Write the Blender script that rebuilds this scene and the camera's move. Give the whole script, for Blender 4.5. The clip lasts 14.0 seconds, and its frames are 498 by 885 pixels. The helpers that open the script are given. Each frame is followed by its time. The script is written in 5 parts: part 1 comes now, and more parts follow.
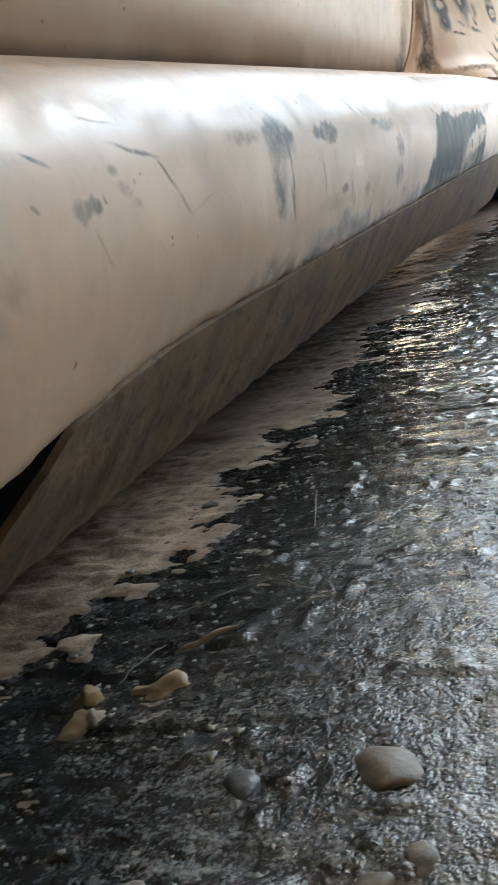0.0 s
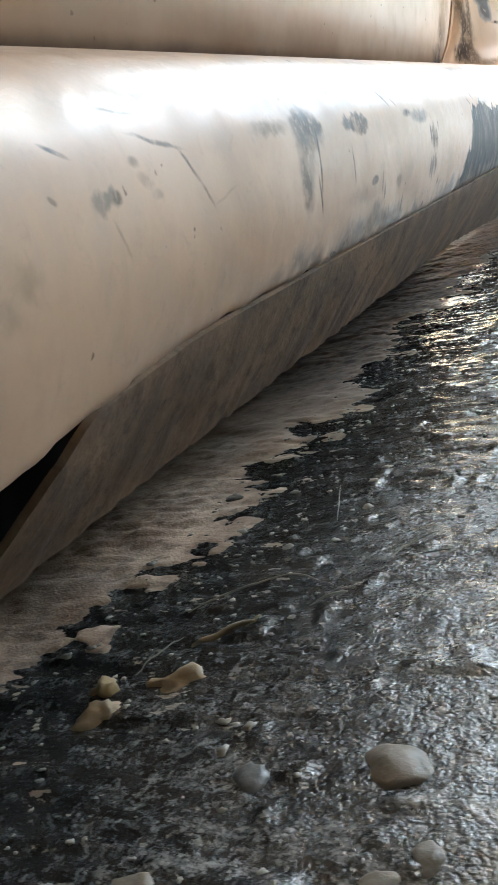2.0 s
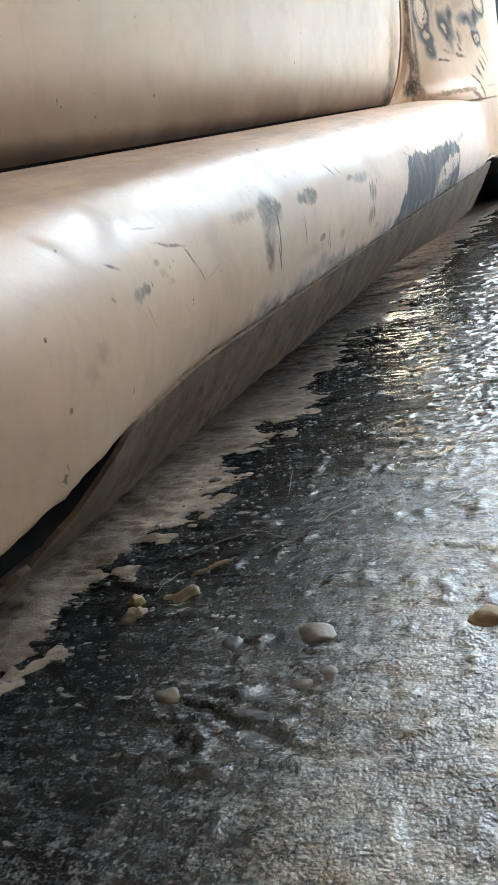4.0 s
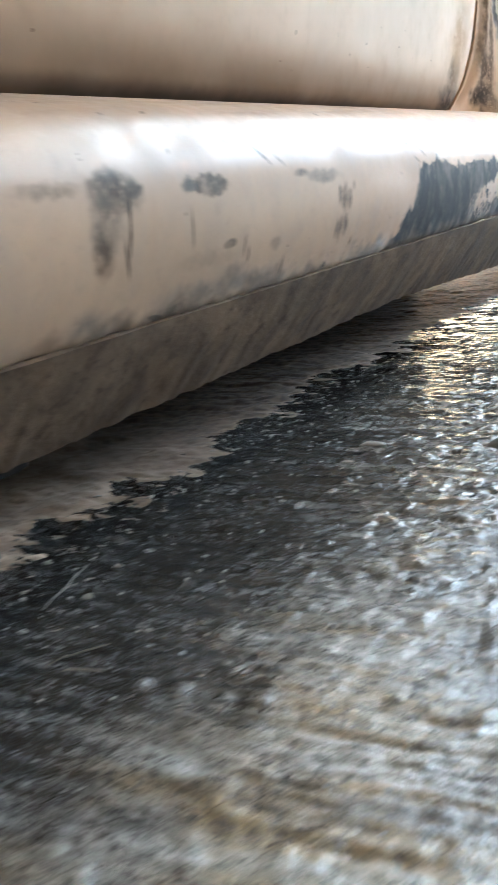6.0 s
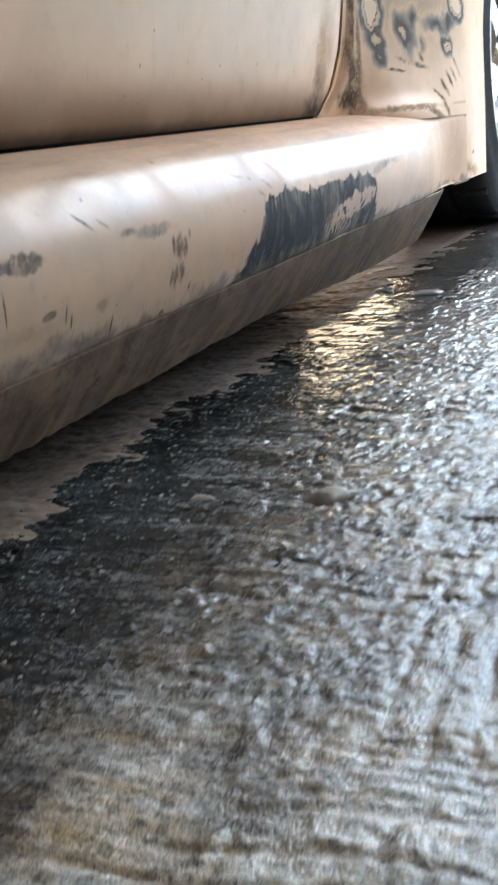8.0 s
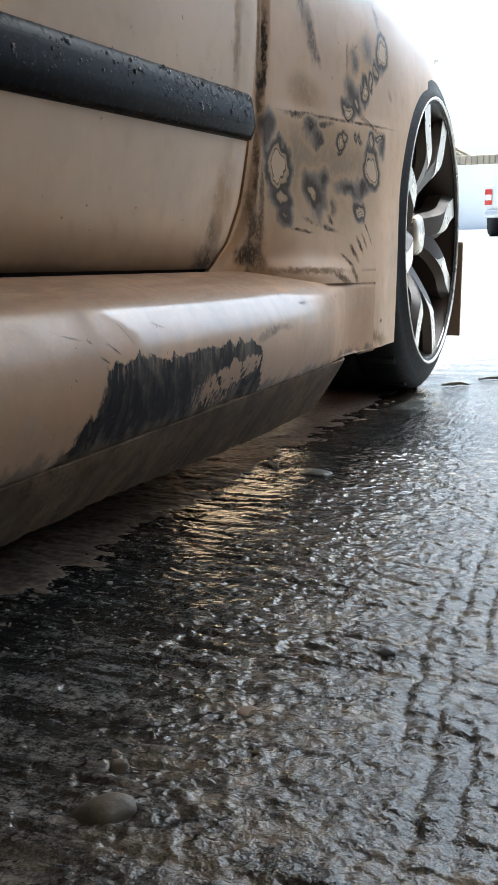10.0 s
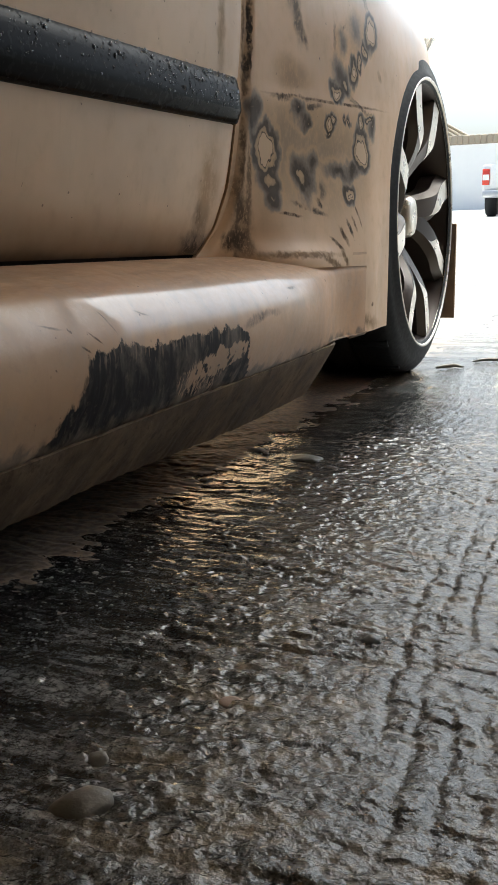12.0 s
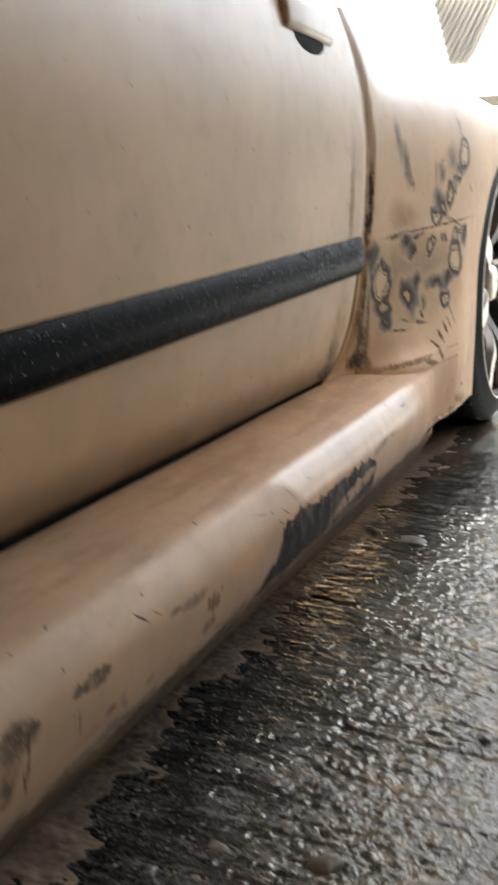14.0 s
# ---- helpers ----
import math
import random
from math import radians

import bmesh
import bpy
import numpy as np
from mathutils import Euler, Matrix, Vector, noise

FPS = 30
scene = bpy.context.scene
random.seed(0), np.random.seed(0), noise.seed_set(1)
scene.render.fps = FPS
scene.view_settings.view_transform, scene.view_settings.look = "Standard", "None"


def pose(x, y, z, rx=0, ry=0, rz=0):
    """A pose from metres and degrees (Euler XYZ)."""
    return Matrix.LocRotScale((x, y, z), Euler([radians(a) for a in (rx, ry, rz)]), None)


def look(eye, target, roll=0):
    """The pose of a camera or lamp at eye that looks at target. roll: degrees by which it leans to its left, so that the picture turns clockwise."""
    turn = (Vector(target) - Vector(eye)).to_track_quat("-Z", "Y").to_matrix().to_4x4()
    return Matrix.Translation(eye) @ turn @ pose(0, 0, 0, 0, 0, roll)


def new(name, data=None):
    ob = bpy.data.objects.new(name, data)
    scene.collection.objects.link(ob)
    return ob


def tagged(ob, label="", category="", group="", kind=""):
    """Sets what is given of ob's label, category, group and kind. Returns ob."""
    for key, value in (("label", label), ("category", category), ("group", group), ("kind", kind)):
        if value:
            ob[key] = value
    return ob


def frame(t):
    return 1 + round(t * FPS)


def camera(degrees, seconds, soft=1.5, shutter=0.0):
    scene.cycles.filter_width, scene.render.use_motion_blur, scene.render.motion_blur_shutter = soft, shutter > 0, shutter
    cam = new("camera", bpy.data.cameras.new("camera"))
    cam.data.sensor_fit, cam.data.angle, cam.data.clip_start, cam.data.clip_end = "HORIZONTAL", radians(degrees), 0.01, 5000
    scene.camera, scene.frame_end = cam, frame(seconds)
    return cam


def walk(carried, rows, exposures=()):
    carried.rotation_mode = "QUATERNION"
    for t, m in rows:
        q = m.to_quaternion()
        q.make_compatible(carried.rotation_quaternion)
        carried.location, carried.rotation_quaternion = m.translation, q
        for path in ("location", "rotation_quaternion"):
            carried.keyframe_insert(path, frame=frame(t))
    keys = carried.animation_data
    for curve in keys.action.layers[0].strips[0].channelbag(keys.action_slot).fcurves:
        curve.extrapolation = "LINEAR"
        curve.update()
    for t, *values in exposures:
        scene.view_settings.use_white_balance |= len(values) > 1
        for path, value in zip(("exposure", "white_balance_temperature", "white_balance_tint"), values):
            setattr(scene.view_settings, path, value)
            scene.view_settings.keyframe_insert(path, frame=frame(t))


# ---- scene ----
cam = camera(30.1, 14.0, shutter=0.6)
PATH = [
    (0, (0.046, 0.001, 0.154), (-0.781, 1.75, -0.353), -14.0),
    (0.5, (0.039, -0.002, 0.15), (-0.831, 1.73, -0.342), -13.2),
    (1, (0.035, -0.004, 0.151), (-0.854, 1.719, -0.335), -12.8),
    (1.5, (0.042, 0.0, 0.155), (-0.866, 1.71, -0.347), -13.0),
    (2, (0.051, 0.005, 0.152), (-0.848, 1.719, -0.35), -14.0),
    (2.5, (0.082, -0.012, 0.173), (-0.813, 1.705, -0.33), -13.9),
    (3, (0.126, -0.125, 0.209), (-0.696, 1.616, -0.33), -12.1),
    (3.2, (0.125, -0.154, 0.211), (-0.685, 1.587, -0.349), -12.7),
    (5.3, (0.14, -0.081, 0.176), (-0.845, 1.578, -0.354), -10.7),
    (5.5, (0.147, -0.022, 0.165), (-0.861, 1.634, -0.329), -7.8),
    (6, (0.175, 0.101, 0.165), (-0.835, 1.754, -0.334), -6.4),
    (6.5, (0.194, 0.137, 0.148), (-0.779, 1.798, -0.395), -5.3),
    (7, (0.197, 0.136, 0.161), (-0.761, 1.788, -0.434), -5.2),
    (7.5, (0.214, 0.14, 0.182), (-0.766, 1.783, -0.401), -6.5),
    (8, (0.243, 0.131, 0.23), (-0.626, 1.826, -0.378), -6.9),
    (8.5, (0.23, 0.148, 0.269), (-0.576, 1.884, -0.31), -3.1),
    (9, (0.223, 0.277, 0.268), (-0.578, 2.074, -0.092), -0.6),
    (9.2, (0.226, 0.302, 0.256), (-0.536, 2.12, -0.096), -0.1),
    (11.3, (0.236, 0.325, 0.248), (-0.457, 2.162, -0.131), -0.2),
    (11.5, (0.239, 0.326, 0.252), (-0.461, 2.159, -0.133), -0.3),
    (12, (0.241, 0.328, 0.252), (-0.468, 2.157, -0.138), -0.8),
    (12.5, (0.248, 0.327, 0.256), (-0.462, 2.156, -0.131), -1.6),
    (13, (0.253, 0.305, 0.286), (-0.438, 2.144, -0.088), -2.2),
    (13.5, (0.25, 0.134, 0.397), (-0.479, 1.944, -0.045), -2.1),
    (14, (0.243, 0.064, 0.507), (-0.575, 1.826, 0.031), -1.2),
]
EXPOSURES = [(0.0, 2.9, 5150, -7), (1.0, 3.17, 5150, -7), (5.3, 3.2, 4900, -7), (6.3, 3.33, 4780, -7), (7.4, 3.28, 4700, -6), (8.0, 2.95, 4880, -5), (8.6, 2.3, 4950, -5), (9.2, 1.85, 5000, -4), (11.3, 1.35, 5650, -2), (12.6, 1.12, 5780, -2), (13.0, 0.98, 5820, -2), (13.5, 1.05, 5850, -2), (14.0, 1.95, 5900, -1)]
walk(cam, [(t, look(eye, target, roll)) for t, eye, target, roll in PATH], EXPOSURES)

# ---- world and light ----
world = bpy.data.worlds.new("sky")
scene.world = world
world.use_nodes = True
wn = world.node_tree
sky = wn.nodes.new("ShaderNodeTexSky")
sky.sky_type, sky.sun_disc = "NISHITA", False
SUN_AZ, SUN_EL = 6.0, 65.0   # degrees to the right of the car's length, and up
sky.air_density, sky.dust_density, sky.ozone_density = 0.8, 10.0, 0.0
sky.sun_elevation, sky.sun_rotation = radians(SUN_EL), radians(SUN_AZ)
wn.nodes["Background"].inputs["Strength"].default_value = 0.15
wn.links.new(sky.outputs[0], wn.nodes["Background"].inputs["Color"])
sun_data = bpy.data.lights.new("sun", "SUN")
sun_data.energy, sun_data.angle, sun_data.color = 2.7, radians(0.5), (1.0, 0.95, 0.87)
sun = new("sun", sun_data)
az, el = radians(SUN_AZ), radians(SUN_EL)
sun.matrix_world = look(Vector((math.sin(az) * math.cos(el), math.cos(az) * math.cos(el), math.sin(el))) * 30, (0, 0, 0))


# ---- node helpers ----
class Mat:
    """A node material under construction, in metres of the world."""

    def __init__(self, name):
        self.m = bpy.data.materials.new(name)
        self.m.use_nodes = True
        self.t = self.m.node_tree
        self.bsdf = self.t.nodes["Principled BSDF"]
        self.gloss = self.film = self.film_rough = self.peel = None
        self.pos = self.node("ShaderNodeNewGeometry").outputs["Position"]

    def node(self, kind, **props):
        n = self.t.nodes.new(kind)
        for k, v in props.items():
            if k == "operation":
                n.operation = v
            elif k == "blend_type":
                n.blend_type = v
            elif k == "data_type":
                n.data_type = v
        return n

    def put(self, sock, v):
        if isinstance(v, bpy.types.NodeSocket):
            self.t.links.new(v, sock)
        elif isinstance(v, (tuple, list)) and len(v) == 3 and len(sock.default_value) == 4:
            sock.default_value = (*v, 1)
        else:
            sock.default_value = v

    def math(self, op, a, b=0.0, clamp=False):
        n = self.node("ShaderNodeMath", operation=op)
        n.use_clamp = clamp
        self.put(n.inputs[0], a)
        self.put(n.inputs[1], b)
        return n.outputs[0]

    def ramp(self, v, a, b, lo=0.0, hi=1.0):
        n = self.node("ShaderNodeMapRange")
        n.interpolation_type = "SMOOTHSTEP"
        self.put(n.inputs["Value"], v)
        for k, x in (("From Min", a), ("From Max", b), ("To Min", lo), ("To Max", hi)):
            self.put(n.inputs[k], x)
        return n.outputs["Result"]

    def noise(self, scale, detail=4.0, rough=0.55, stretch=(1, 1, 1), vec=None, warp=0.0):
        n = self.node("ShaderNodeTexNoise")
        mp = self.node("ShaderNodeMapping")
        mp.inputs["Scale"].default_value = stretch
        self.put(mp.inputs["Vector"], vec or self.pos)
        self.put(n.inputs["Vector"], mp.outputs[0])
        n.inputs["Scale"].default_value, n.inputs["Detail"].default_value = scale, detail
        n.inputs["Roughness"].default_value, n.inputs["Distortion"].default_value = rough, warp
        return n.outputs["Fac"]

    def mix(self, f, a, b, kind="MIX"):
        n = self.node("ShaderNodeMix", data_type="RGBA", blend_type=kind)
        self.put(n.inputs[0], f)
        self.put(n.inputs[6], a)
        self.put(n.inputs[7], b)
        return n.outputs[2]

    def warped(self, scale, amount):
        """The place, pushed about by a noise."""
        n = self.node("ShaderNodeTexNoise")
        n.inputs["Scale"].default_value, n.inputs["Detail"].default_value = scale, 3.0
        self.put(n.inputs["Vector"], self.pos)
        s = self.node("ShaderNodeVectorMath", operation="SUBTRACT")
        self.put(s.inputs[0], n.outputs["Color"])
        s.inputs[1].default_value = (0.5, 0.5, 0.5)
        k = self.node("ShaderNodeVectorMath", operation="SCALE")
        self.put(k.inputs[0], s.outputs[0])
        k.inputs["Scale"].default_value = amount
        a = self.node("ShaderNodeVectorMath", operation="ADD")
        self.put(a.inputs[0], self.pos)
        self.put(a.inputs[1], k.outputs[0])
        return a.outputs[0]

    def spot(self, vec, y, z, ry, rz, turn=0.0):
        """Distance from a patch's middle on the car's side, 1 at its rim."""
        s = self.node("ShaderNodeVectorMath", operation="SUBTRACT")
        self.put(s.inputs[0], vec)
        s.inputs[1].default_value = (0, y, z)
        r = self.node("ShaderNodeVectorRotate")
        r.rotation_type = "X_AXIS"
        self.put(r.inputs["Vector"], s.outputs[0])
        r.inputs["Angle"].default_value = radians(turn)
        k = self.node("ShaderNodeVectorMath", operation="MULTIPLY")
        self.put(k.inputs[0], r.outputs[0])
        k.inputs[1].default_value = (0, 1 / ry, 1 / rz)
        n = self.node("ShaderNodeVectorMath", operation="LENGTH")
        self.put(n.inputs[0], k.outputs[0])
        return n.outputs["Value"]

    def bump(self, height, strength=0.3, distance=0.001, below=None):
        n = self.node("ShaderNodeBump")
        n.inputs["Strength"].default_value, n.inputs["Distance"].default_value = strength, distance
        self.put(n.inputs["Height"], height)
        if below is not None:
            self.put(n.inputs["Normal"], below)
        return n.outputs[0]

    def done(self, color, rough, normal=None, metal=0.0, coat=0.0, spec=0.5):
        self.put(self.bsdf.inputs["Base Color"], color)
        self.put(self.bsdf.inputs["Roughness"], rough)
        self.put(self.bsdf.inputs["Metallic"], metal)
        self.put(self.bsdf.inputs["Coat Weight"], coat)
        self.bsdf.inputs["Coat Roughness"].default_value = 0.08
        self.bsdf.inputs["Specular IOR Level"].default_value = spec
        if normal is not None:
            self.put(self.bsdf.inputs["Normal"], normal)
        return self.m


def simple(name, color, rough, metal=0.0, vary=0.25, scale=60.0, bump=0.15, spec=0.5):
    m = Mat(name)
    n = m.noise(scale, 5)
    big = m.noise(scale / 9, 3)
    dark = tuple(c * (1 - vary) for c in color)
    light = tuple(min(1, c * (1 + vary)) for c in color)
    c = m.mix(m.math("ADD", m.math("MULTIPLY", n, 0.5), m.math("MULTIPLY", big, 0.5)), dark, light)
    return m.done(c, m.ramp(n, 0.25, 0.75, max(0.02, rough - 0.08), min(1, rough + 0.1)), m.bump(n, bump, 0.0006), metal, spec=spec)


PRIMER, GREY, DARK, BROWN = (0.61, 0.415, 0.245), (0.17, 0.135, 0.105), (0.035, 0.027, 0.021), (0.10, 0.062, 0.038)
PALE = (0.63, 0.47, 0.32)


def body_paint(name, spots=(), rings=(), extra=None, rough=0.36, spec=0.28, outline=0.0, base=PRIMER, dull=0.3):
    """Sanded primer with rubbed-through spots (y, z, half width, half height, turn, colour, softness) and linked fields of feathered contours (y, z, half width, half height, turn, depth)."""
    m = Mat(name)
    fine, mid, big = m.noise(420, 3), m.noise(38, 5), m.noise(6, 4)
    c = m.mix(m.ramp(big, 0.3, 0.7), tuple(v * 0.88 for v in base), tuple(v * 1.07 for v in base))
    c = m.mix(m.math("MULTIPLY", m.ramp(mid, 0.5, 0.8), 0.14), c, GREY)
    # pin-holes and runs of dirt
    c = m.mix(m.math("MULTIPLY", m.ramp(m.noise(95, 2), 0.735, 0.76), 0.75), c, BROWN)
    c = m.mix(m.math("MULTIPLY", m.ramp(m.noise(60, 4, 0.6, (1, 1.2, 0.12)), 0.58, 0.75), 0.07), c, BROWN)
    near, far, wild = m.warped(48, 0.026), m.warped(140, 0.010), m.warped(28, 0.042)
    thin = m.warped(70, 0.004)
    matte = None
    scuff = m.math("MULTIPLY", m.ramp(m.noise(170, 5, 0.7, (1, 1.2, 0.7)), 0.34, 0.50, 0.45, 1.0), m.ramp(m.noise(45, 4, 0.6), 0.34, 0.56, 0.5, 1.0))
    for y, z, ry, rz, turn, colour, soft in spots:
        d = m.spot(thin if ry > 0.3 else near if min(ry, rz) > 0.008 else far if min(ry, rz) > 0.0028 else thin, y, z, ry, rz, turn)
        f = m.ramp(d, 1.0 + soft, 1.0 - soft)
        f = m.math("MULTIPLY", f, scuff if ry < 0.3 else m.ramp(big, 0.3, 0.6, 0.75, 1.0))
        c = m.mix(f, c, colour)
        matte = f if matte is None else m.math("MAXIMUM", matte, f)
        if outline and soft < 0.4:
            line = m.math("MULTIPLY", m.ramp(d, 0.78, 0.94), m.ramp(d, 1.12, 1.0))
            c = m.mix(m.math("MULTIPLY", line, outline), c, DARK)
    field = None
    for y, z, ry, rz, turn, h in rings:
        f = m.math("MULTIPLY", m.math("SUBTRACT", 1.0, m.spot(wild, y, z, ry, rz, turn)), h)
        if field is None:
            field = f
        else:
            n = m.node("ShaderNodeMath", operation="SMOOTH_MAX")
            m.put(n.inputs[0], field)
            m.put(n.inputs[1], f)
            n.inputs[2].default_value = 0.12
            field = n.outputs[0]
    if field is not None:
        field = m.math("ADD", field, m.math("MULTIPLY", m.math("SUBTRACT", m.noise(160, 4, 0.6), 0.5), 0.10))
        r = m.node("ShaderNodeValToRGB")
        m.put(r.inputs[0], field)
        stops = [(0.0, base), (0.10, (0.50, 0.35, 0.22)), (0.17, (0.25, 0.205, 0.165)), (0.24, (0.14, 0.112, 0.09)), (0.29, (0.05, 0.04, 0.032)), (0.40, DARK), (0.425, (0.33, 0.24, 0.155)), (0.50, (0.50, 0.355, 0.22)), (0.56, (0.44, 0.315, 0.195)), (0.575, DARK), (0.595, DARK), (0.615, PALE), (0.9, PALE)]
        el_ = r.color_ramp.elements
        while len(el_) < len(stops):
            el_.new(0.5)
        for e, (p, col) in zip(el_, stops):
            e.position, e.color = p, (*col, 1)
        f = m.ramp(field, 0.0, 0.10)
        c = m.mix(m.math("MULTIPLY", f, 0.93), c, r.outputs[0])
        matte = f if matte is None else m.math("MAXIMUM", matte, m.math("MULTIPLY", f, 0.5))
    rgh = m.ramp(mid, 0.2, 0.8, rough - 0.07, rough + 0.12)
    if matte is not None:
        rgh = m.math("ADD", rgh, m.math("MULTIPLY", matte, dull), clamp=True)
    if matte is not None:
        m.gloss = m.math("SUBTRACT", 1.0, m.math("MULTIPLY", matte, 0.65))
    if extra:
        c, rgh = extra(m, c, rgh, mid, fine, near)
    nrm = m.bump(fine, 0.05, 0.0004)
    nrm = m.bump(mid, 0.06, 0.0015, nrm)
    if m.peel is not None:
        nrm = m.bump(m.peel, 0.10, 0.002, nrm)
    out = m.done(c, rgh, nrm, spec=spec)
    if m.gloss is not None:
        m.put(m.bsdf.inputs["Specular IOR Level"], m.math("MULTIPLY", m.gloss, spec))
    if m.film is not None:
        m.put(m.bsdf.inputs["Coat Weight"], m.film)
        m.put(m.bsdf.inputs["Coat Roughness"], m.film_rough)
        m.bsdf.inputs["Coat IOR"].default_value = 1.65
    return out


# ---- mesh helpers ----
def smooth(a, b, v):
    t = np.clip((np.asarray(v, float) - a) / (b - a), 0, 1)
    return t * t * (3 - 2 * t)


def link(name, me, material, parent, label=""):
    ob = new(name, me)
    if material:
        me.materials.append(material)
    if parent:
        ob.parent = parent
        ob.matrix_parent_inverse = Matrix.Translation(-Vector(parent["base"])) if "base" in parent else Matrix()
    return tagged(ob, label) if label else ob


def part(name, bm, material, parent, label="", shade=True):
    me = bpy.data.meshes.new(name)
    bmesh.ops.recalc_face_normals(bm, faces=bm.faces)
    bm.to_mesh(me)
    bm.free()
    if shade:
        me.shade_smooth()
    return link(name, me, material, parent, label)


def thing(name, at, label, category, group="", kind=""):
    ob = new(name)
    ob.location = at
    ob["base"] = at
    ob.empty_display_size = 0.1
    return tagged(ob, label, category, group, kind)


def grid_mesh(name, P, keep=None, closed=False):
    """A mesh over an (n, m, 3) array of places. keep: which faces to have."""
    n, k = P.shape[:2]
    i = np.arange(n * k).reshape(n, k)
    if closed:
        i = np.concatenate([i, i[:, :1]], 1)
    f = np.stack([i[:-1, :-1], i[1:, :-1], i[1:, 1:], i[:-1, 1:]], -1)
    f = f.reshape(-1, 4) if keep is None else f[keep]
    me = bpy.data.meshes.new(name)
    me.vertices.add(n * k)
    me.vertices.foreach_set("co", P.reshape(-1).astype(np.float32))
    me.loops.add(f.size)
    me.loops.foreach_set("vertex_index", f.reshape(-1).astype(np.int32))
    me.polygons.add(len(f))
    me.polygons.foreach_set("loop_start", np.arange(0, f.size, 4, dtype=np.int32))
    me.update(calc_edges=True)
    me.validate()
    me.shade_smooth()
    return me


def solid(ob, thick, offset=-1.0):
    s = ob.modifiers.new("thickness", "SOLIDIFY")
    s.thickness, s.offset = thick, offset
    ob.modifiers.new("crisp", "EDGE_SPLIT").split_angle = radians(40)
    return ob


def box(bm, lo, hi, bevel=0.0, turn=None, seg=2):
    r = bmesh.ops.create_cube(bm, size=1)
    c, s = (Vector(lo) + Vector(hi)) / 2, Vector(hi) - Vector(lo)
    bmesh.ops.scale(bm, verts=r["verts"], vec=s)
    if bevel:
        ed = list({e for v in r["verts"] for e in v.link_edges})
        q = bmesh.ops.bevel(bm, geom=ed, offset=bevel, segments=seg, affect="EDGES", profile=0.6)
        vs = list({v for f in q["faces"] for v in f.verts} | {v for v in r["verts"] if v.is_valid})
    else:
        vs = r["verts"]
    m = Matrix.Translation(c) @ (turn.to_4x4() if turn else Matrix())
    bmesh.ops.transform(bm, matrix=m, verts=vs)
    return vs


def vnoise(x, y, seed=0):
    """Smooth noise of the plane, 0 to 1, one bump a unit."""
    t = np.random.RandomState(seed).rand(256, 256)
    xi, yi = np.floor(x).astype(int), np.floor(y).astype(int)
    fx, fy = x - xi, y - yi
    fx, fy = fx * fx * (3 - 2 * fx), fy * fy * (3 - 2 * fy)
    g = lambda a, b: t[(xi + a) % 256, (yi + b) % 256]
    return (g(0, 0) * (1 - fx) + g(1, 0) * fx) * (1 - fy) + (g(0, 1) * (1 - fx) + g(1, 1) * fx) * fy


def fbm(x, y, octaves=4, seed=0):
    return sum(vnoise(x * 2 ** k, y * 2 ** k, seed + k) / 2 ** k for k in range(octaves)) / (2 - 2 ** (1 - octaves))


# ---- ground ----
def outside_rise(y):
    """Height of the ground: level under the roof, rising towards the street."""
    return np.where(y > 3.4, 0.058 * (y - 3.4) * smooth(3.4, 8.0, y), 0) + np.where(y > 45, -0.058 * (y - 45), 0)


def glow_mound(x, y):
    """Unseen mound added behind the car, to reflect gold onto the wet floor."""
    return 1.3 * np.exp(-((x + 2.7) / 0.85) ** 2 - ((y - 7.6) / 1.5) ** 2)


def spread(lo, hi, step, start, end, grow=1.12):
    mid = list(np.arange(lo, hi + step / 2, step))
    up, s = [], step
    while (up[-1] if up else mid[-1]) < end:
        s *= grow
        up.append((up[-1] if up else mid[-1]) + s)
    down, s = [], step
    while (down[-1] if down else mid[0]) > start:
        s *= grow
        down.append((down[-1] if down else mid[0]) - s)
    return np.array(down[::-1] + mid + up)


